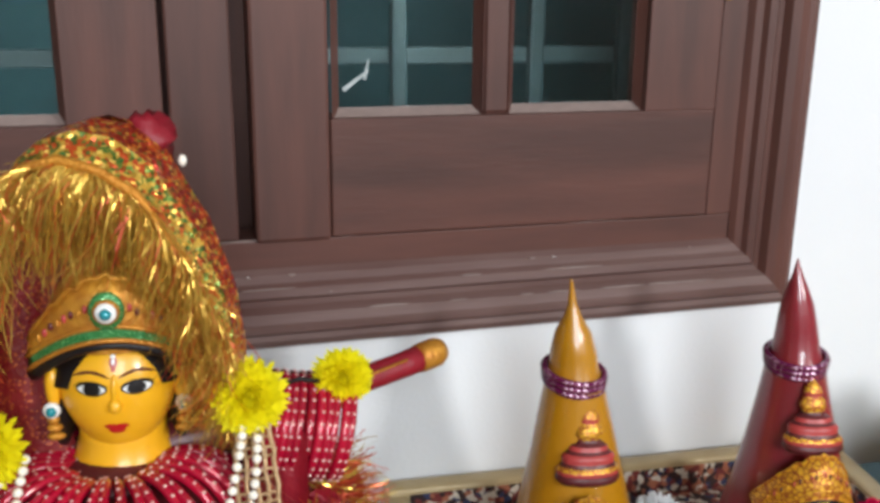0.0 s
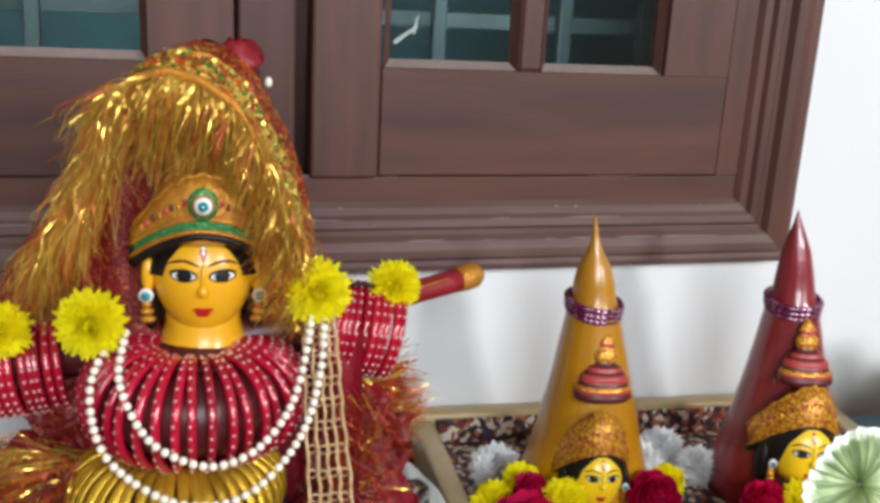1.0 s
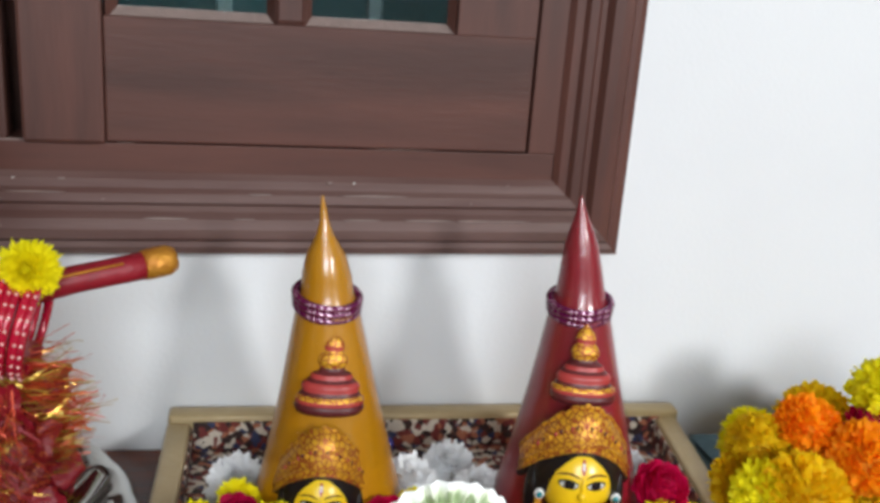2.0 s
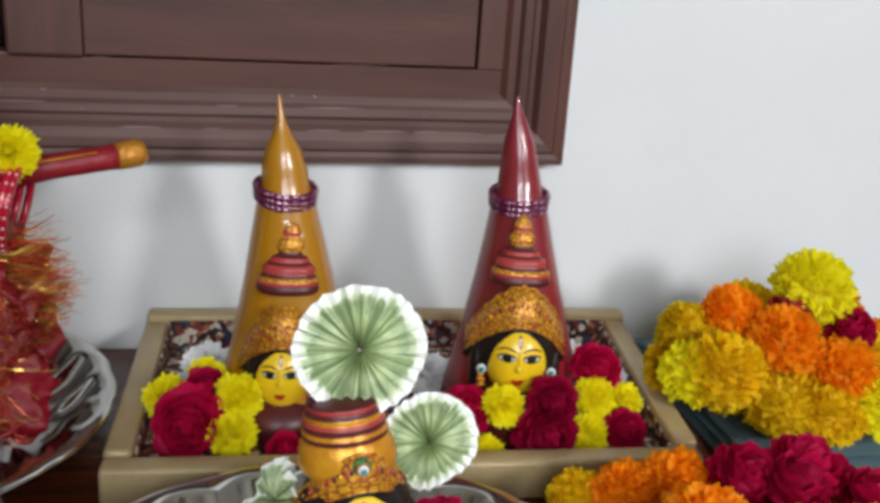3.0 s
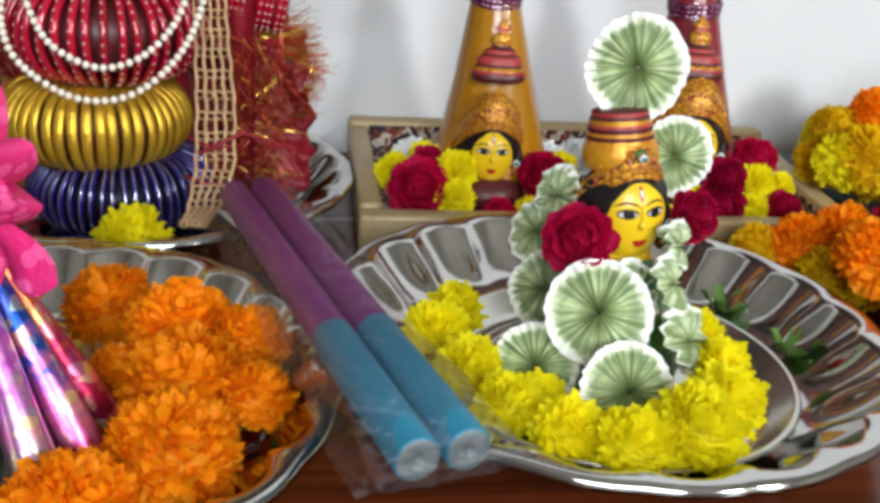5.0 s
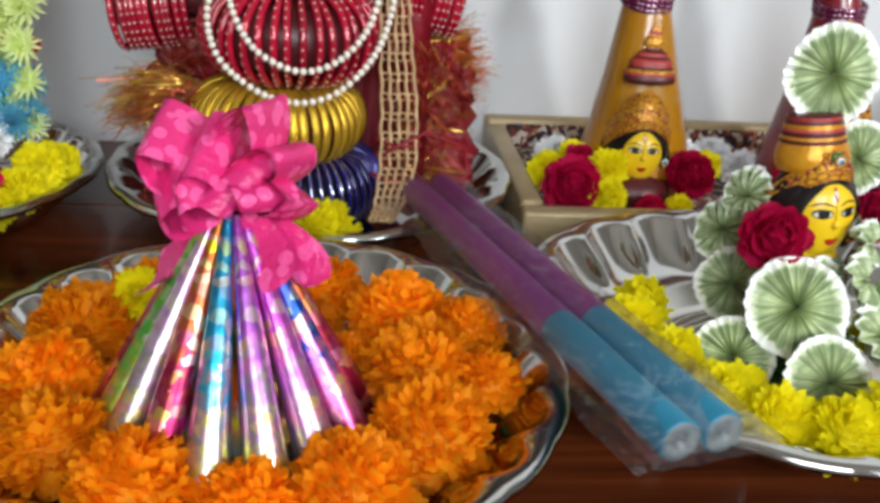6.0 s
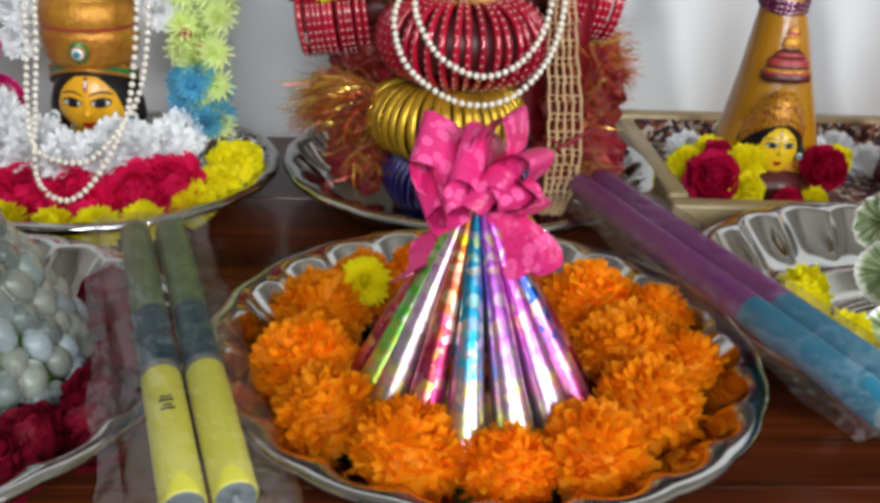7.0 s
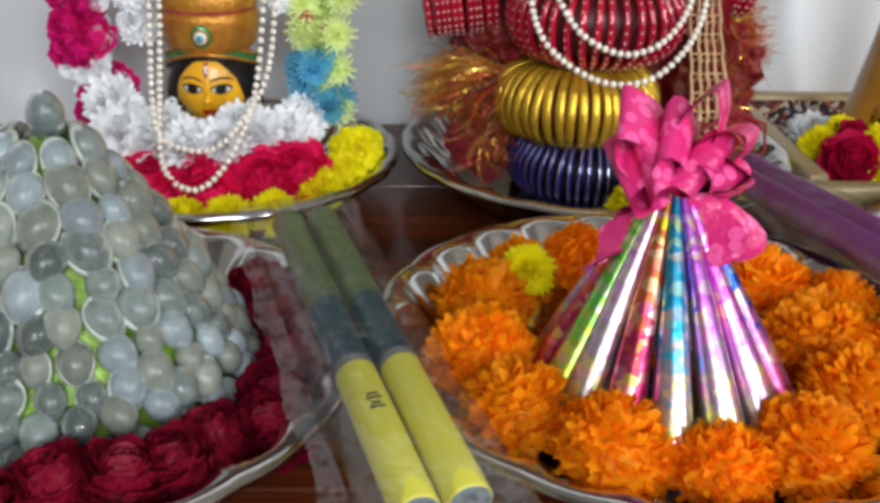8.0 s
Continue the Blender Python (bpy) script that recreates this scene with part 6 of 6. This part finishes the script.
# ---- wrapped pairs of tapers ----
def taper_packet(a, b, r, split, lower, upper, label, band=None, mark=False, loose=0.0, far=None):
    """Two wax tapers side by side in a clear sleeve, from a (near end) to b."""
    a, b = Vector(a), Vector(b)
    m = aim(a, b)
    # keep the sleeve's flat side level
    d = (b - a).normalized()
    side = d.cross(Vector((0, 0, 1))).normalized()
    up = side.cross(d)
    m = Matrix((( side.x, up.x, d.x, a.x), (side.y, up.y, d.y, a.y), (side.z, up.z, d.z, a.z), (0, 0, 0, 1)))
    t = thing("taper_packet", label, "candles", "wrapped tapers on the plates", m)
    L = (b - a).length
    for s in (-1, 1):
        x = s * (r + 0.0008)
        mv = Matrix.Translation((x, 0, 0))
        g = Geo().lathe([(0.0, 0.0035), (0.0014, 0.0035), (0.0016, 0.0), (r * 0.9, 0.0)], 22, 0, mv)
        g.lathe([(r * 0.9, 0.0), (r, 0.0012), (r * 1.0, L * split)], 22, 1, mv)
        g.lathe([(r * 1.0, L * split), (r * 0.99, L * (split + 0.22))], 22, 2, mv)
        g.lathe([(r * 0.99, L * (split + 0.22)), (r * 0.98, L * 0.98), (r * 0.8, L), (0, L)], 22, 4, mv)
        if band:
            g.lathe([(r * 1.01, L * split - 0.002), (r * 1.02, L * split), (r * 1.01, L * split + 0.003)], 22, 3, mv)
        taper = part("taper", g, [M_CAP, lower, upper, band or upper, far or upper], t, "two-coloured wax taper")
    if mark:
        for k, (zz, ww) in enumerate(((0.052, 0.0030), (0.0545, 0.0018), (0.058, 0.0030), (0.0605, 0.0024))):
            part("print_mark", Geo().box((-r - 0.0008 - ww, r - 0.0004, zz), (-r - 0.0008 + ww, r + 0.0003, zz + 0.0011), 0.0001), M_INK, taper)
    g = Geo()
    rows = []
    n = 30
    W, H = 2 * r + 0.0045 + loose, r + 0.0026
    for i in range(19):
        u = i / 18
        z = -0.012 + (L + 0.034) * u
        end = min(1, min(u, 1 - u) * 9)
        hh = H * (0.25 + 0.75 * end)
        ww = W * (1.1 - 0.08 * end)
        row = []
        for k in range(n):
            c, s = math.cos(2 * math.pi * k / n), math.sin(2 * math.pi * k / n)
            row.append((math.copysign(abs(c) ** 0.75, c) * ww + 0.0016 * math.sin(i * 1.9 + k) + 0.0012 * math.sin(i * 0.8), math.copysign(abs(s) ** 0.6, s) * hh * (1 - 0.35 * max(0, abs(c) - 0.6)) + 0.0007 * math.sin(i * 2.3 + 2 * k), z))
        rows.append(row)
    g.grid(rows, 0, True)
    sleeve = part("sleeve", g, M_PLASTIC, t, "crinkled clear cellophane sleeve")
    # flat seam along one side
    g = Geo().grid([[(-W * 1.02, 0.0, -0.012 + (L + 0.022) * i / 18), (-W * 1.02 - 0.010 - 0.002 * math.sin(i * 1.3), -0.003 + 0.0015 * math.sin(i * 2.1), -0.012 + (L + 0.022) * i / 18)] for i in range(19)])
    part("seam", g, M_PLASTIC, sleeve)
    return t


taper_packet((-0.1455, 0.2300, 0.0610), (-0.2330, 0.545, 0.0530), 0.0098, 0.320, M_SKYBLUE, M_PURPLE, "pair of blue and purple tapers in clear cellophane", None, False, 0.004)
taper_packet((-0.4535, 0.170, 0.0570), (-0.5245, 0.402, 0.0680), 0.0090, 0.362, M_YWAX, M_TEALWAX, "pair of yellow and dark teal tapers in cellophane", M_GREYWAX, True, 0.008, M_OLIVEWAX)


# ---- the cone of shells ----
def shell_cone():
    cx, cy = -0.630, 0.318
    t = thing("shell_cone", "cone of pearly oval shells over lime foil", "shells", "", Matrix.Translation((cx, cy, 0)))
    part("foil_cone", Geo().lathe([(0.0, 0.145), (0.011, 0.140), (0.042, 0.09), (0.070, 0.045), (0.084, 0.0045), (0.0, 0.0045)], 40), M_LIMEF, t, "lime green foil below the shells")
    # egg-shaped shells; those higher up show a pale rim
    def egg(p):
        return (p[0] * (1 + 0.20 * p[1]), p[1], p[2] * (1.0 if p[2] > 0 else 0.45))

    plain = [Geo().ball((0, 0, 0.0015), (0.0088, 0.0112, 0.0092), 14, 9, 0, None, egg).mesh("shell", [mm, M_SHELLRIM]) for mm in (M_SHELLS[0], M_SHELLS[0], M_SHELLS[1], M_SHELLS[2])]
    g = Geo().ball((0, 0, 0.0015), (0.0084, 0.0110, 0.0078), 14, 9, 0, None, egg)
    g.torus(0.0082, 0.0012, 18, 6, 1, Matrix.Diagonal((1, 1.30, 1, 1)) @ Matrix.Translation((0, 0.0004, 0.0012)))
    rimmed = [g.mesh("shell", [mm, M_SHELLRIM]) for mm in M_SHELLS]
    r0 = random.Random(4)
    rows = ((0.086, 0.012, 32), (0.082, 0.025, 31), (0.077, 0.038, 30), (0.071, 0.049, 29), (0.064, 0.062, 26), (0.057, 0.075, 23), (0.049, 0.088, 20), (0.041, 0.101, 16), (0.033, 0.113, 13), (0.024, 0.125, 10), (0.015, 0.137, 7))
    for i, (r, z, n) in enumerate(rows):
        for k in range(n):
            a = 2 * math.pi * (k + 0.5 * (i % 2)) / n + r0.uniform(-0.05, 0.05)
            m = pose(0, 0, 0, 0, 0, math.degrees(a)) @ Matrix.Translation((r * 0.955 + 0.003, 0, z + r0.uniform(-0.0022, 0.0022))) @ pose(0, 0, 0, 0, 62, 0) @ pose(0, 0, 0, r0.uniform(-12, 12), r0.uniform(-12, 12), 90 + r0.uniform(-22, 22))
            s = r0.uniform(0.80, 1.06) * (1.04 if i > 4 else 0.94)
            part("shell", r0.choice(rimmed if r0.random() < 0.15 + 0.09 * i else plain), None, t, m=m @ Matrix.Diagonal((s, s, s, 1)))
    part("top_shell", Geo().ball((0.004, -0.004, 0.154), (0.0085, 0.0085, 0.0115), 16, 10), M_SHELL, t, "larger dark shell at the tip")
    return t


shell_cone()
for k in range(18):
    a = radians(-160 + k * 12)
    r = 0.113 + 0.006 * math.sin(k * 2.4)
    flower(ROSED, "rose", "dark crimson rose round the foot of the shell cone", -0.632 + r * math.cos(a), 0.318 + r * math.sin(a), 0.026 + 0.004 * math.sin(k), 0.024, "dark roses round the shell cone", rx=rng.uniform(-10, 20), ry=rng.uniform(-15, 15))
flower(ROSEP, "rose", "pale pink rose beside the shell cone", -0.522, 0.345, 0.030, 0.015, "")


# ---- the garlanded doll's flowers ----
LG = "flowers round the garlanded doll"
for x, y, z, r in ((-0.672, 0.575, 0.056, 0.024), (-0.648, 0.562, 0.054, 0.022), (-0.622, 0.556, 0.052, 0.022), (-0.597, 0.558, 0.053, 0.022), (-0.572, 0.566, 0.056, 0.022), (-0.552, 0.580, 0.056, 0.021), (-0.64, 0.57, 0.06, 0.02), (-0.585, 0.572, 0.062, 0.02), (-0.545, 0.60, 0.06, 0.02), (-0.685, 0.60, 0.07, 0.022), (-0.665, 0.62, 0.125, 0.016), (-0.668, 0.62, 0.150, 0.016), (-0.558, 0.62, 0.150, 0.015), (-0.556, 0.62, 0.175, 0.015), (-0.668, 0.62, 0.175, 0.016)):
    flower(CHRW, "chrysanthemum", "white chrysanthemum round the garlanded doll", x, y, z + 0.005, r * 1.12, LG, rx=rng.uniform(40, 70))
for x, y, z, r in ((-0.690, 0.560, 0.030, 0.026), (-0.662, 0.536, 0.026, 0.026), (-0.630, 0.524, 0.022, 0.026), (-0.600, 0.526, 0.026, 0.024), (-0.566, 0.540, 0.033, 0.028), (-0.545, 0.552, 0.036, 0.026), (-0.648, 0.546, 0.034, 0.022), (-0.61, 0.542, 0.034, 0.022)):
    flower(ROSEP, "rose", "bright pink-red rose below the white flowers", x, y, z, r * 1.2, LG, rx=rng.uniform(35, 65))
for x, y, z, r in ((-0.505, 0.585, 0.046, 0.020), (-0.512, 0.560, 0.036, 0.019), (-0.500, 0.610, 0.040, 0.018), (-0.528, 0.540, 0.030, 0.019), (-0.555, 0.500, 0.030, 0.018), (-0.585, 0.492, 0.028, 0.019), (-0.615, 0.492, 0.028, 0.018), (-0.65, 0.498, 0.028, 0.019), (-0.685, 0.515, 0.03, 0.02)):
    flower(MARIY if x > -0.53 else CHRY, "marigold" if x > -0.53 else "chrysanthemum", "yellow flower at the rim of the doll's plate", x, y, z, r, LG, rx=rng.uniform(15, 50))


def garland(pts, choose, label, seed):
    r0 = random.Random(seed)
    P = [Vector(p) for p in pts]
    k = 0
    for i in range(len(P) - 1):
        n = max(1, round((P[i + 1] - P[i]).length / 0.0085))
        for j in range(n):
            p = P[i].lerp(P[i + 1], j / n)
            for s in range(3):
                q = p + Vector((r0.uniform(-0.017, 0.017), r0.uniform(-0.012, 0.010), r0.uniform(-0.004, 0.004)))
                meshes, name, r = choose(p, r0)
                flower(meshes, name, label, q.x, q.y, q.z, r, "garland flowers beside the doll", rx=r0.uniform(50, 100), ry=r0.uniform(-40, 40))
                k += 1


garland(((-0.712, 0.630, 0.235), (-0.714, 0.625, 0.17), (-0.706, 0.622, 0.11), (-0.692, 0.612, 0.055)), lambda p, r: r.choice(((ROSEM, "rose", 0.0165), (ROSEM, "rose", 0.015), (CHRW, "chrysanthemum", 0.0105), (CHRW, "chrysanthemum", 0.009))), "pink or white flower of the hanging garland", 8)
garland(((-0.530, 0.632, 0.235), (-0.526, 0.628, 0.17), (-0.528, 0.622, 0.12), (-0.534, 0.612, 0.058)), lambda p, r: (CHRB, "paper_flower", 0.016) if p.z < 0.112 and r.random() < 0.60 else ((CHRL, "paper_flower", 0.016) if r.random() < 0.88 else (ROSEP, "rose", 0.006)), "lime or blue paper flower of the hanging garland", 9)
pearl_string("pearl_necklace", "string of cream pearls hanging from the crown", ((-0.637, 0.585, 0.225), (-0.637, 0.573, 0.15), (-0.637, 0.552, 0.098), (-0.635, 0.53, 0.06), (-0.625, 0.516, 0.046), (-0.609, 0.51, 0.042), (-0.595, 0.514, 0.05), (-0.581, 0.528, 0.07), (-0.571, 0.552, 0.1), (-0.565, 0.572, 0.16), (-0.563, 0.585, 0.225)), 0.0023, "pearl strings of the doll")
pearl_string("pearl_necklace", "second string of cream pearls hanging from the crown", ((-0.644, 0.585, 0.225), (-0.644, 0.573, 0.15), (-0.642, 0.55, 0.098), (-0.637, 0.538, 0.072), (-0.619, 0.533, 0.063), (-0.598, 0.533, 0.064), (-0.579, 0.54, 0.082), (-0.563, 0.555, 0.11), (-0.557, 0.573, 0.16), (-0.555, 0.585, 0.225)), 0.0023, "pearl strings of the doll")
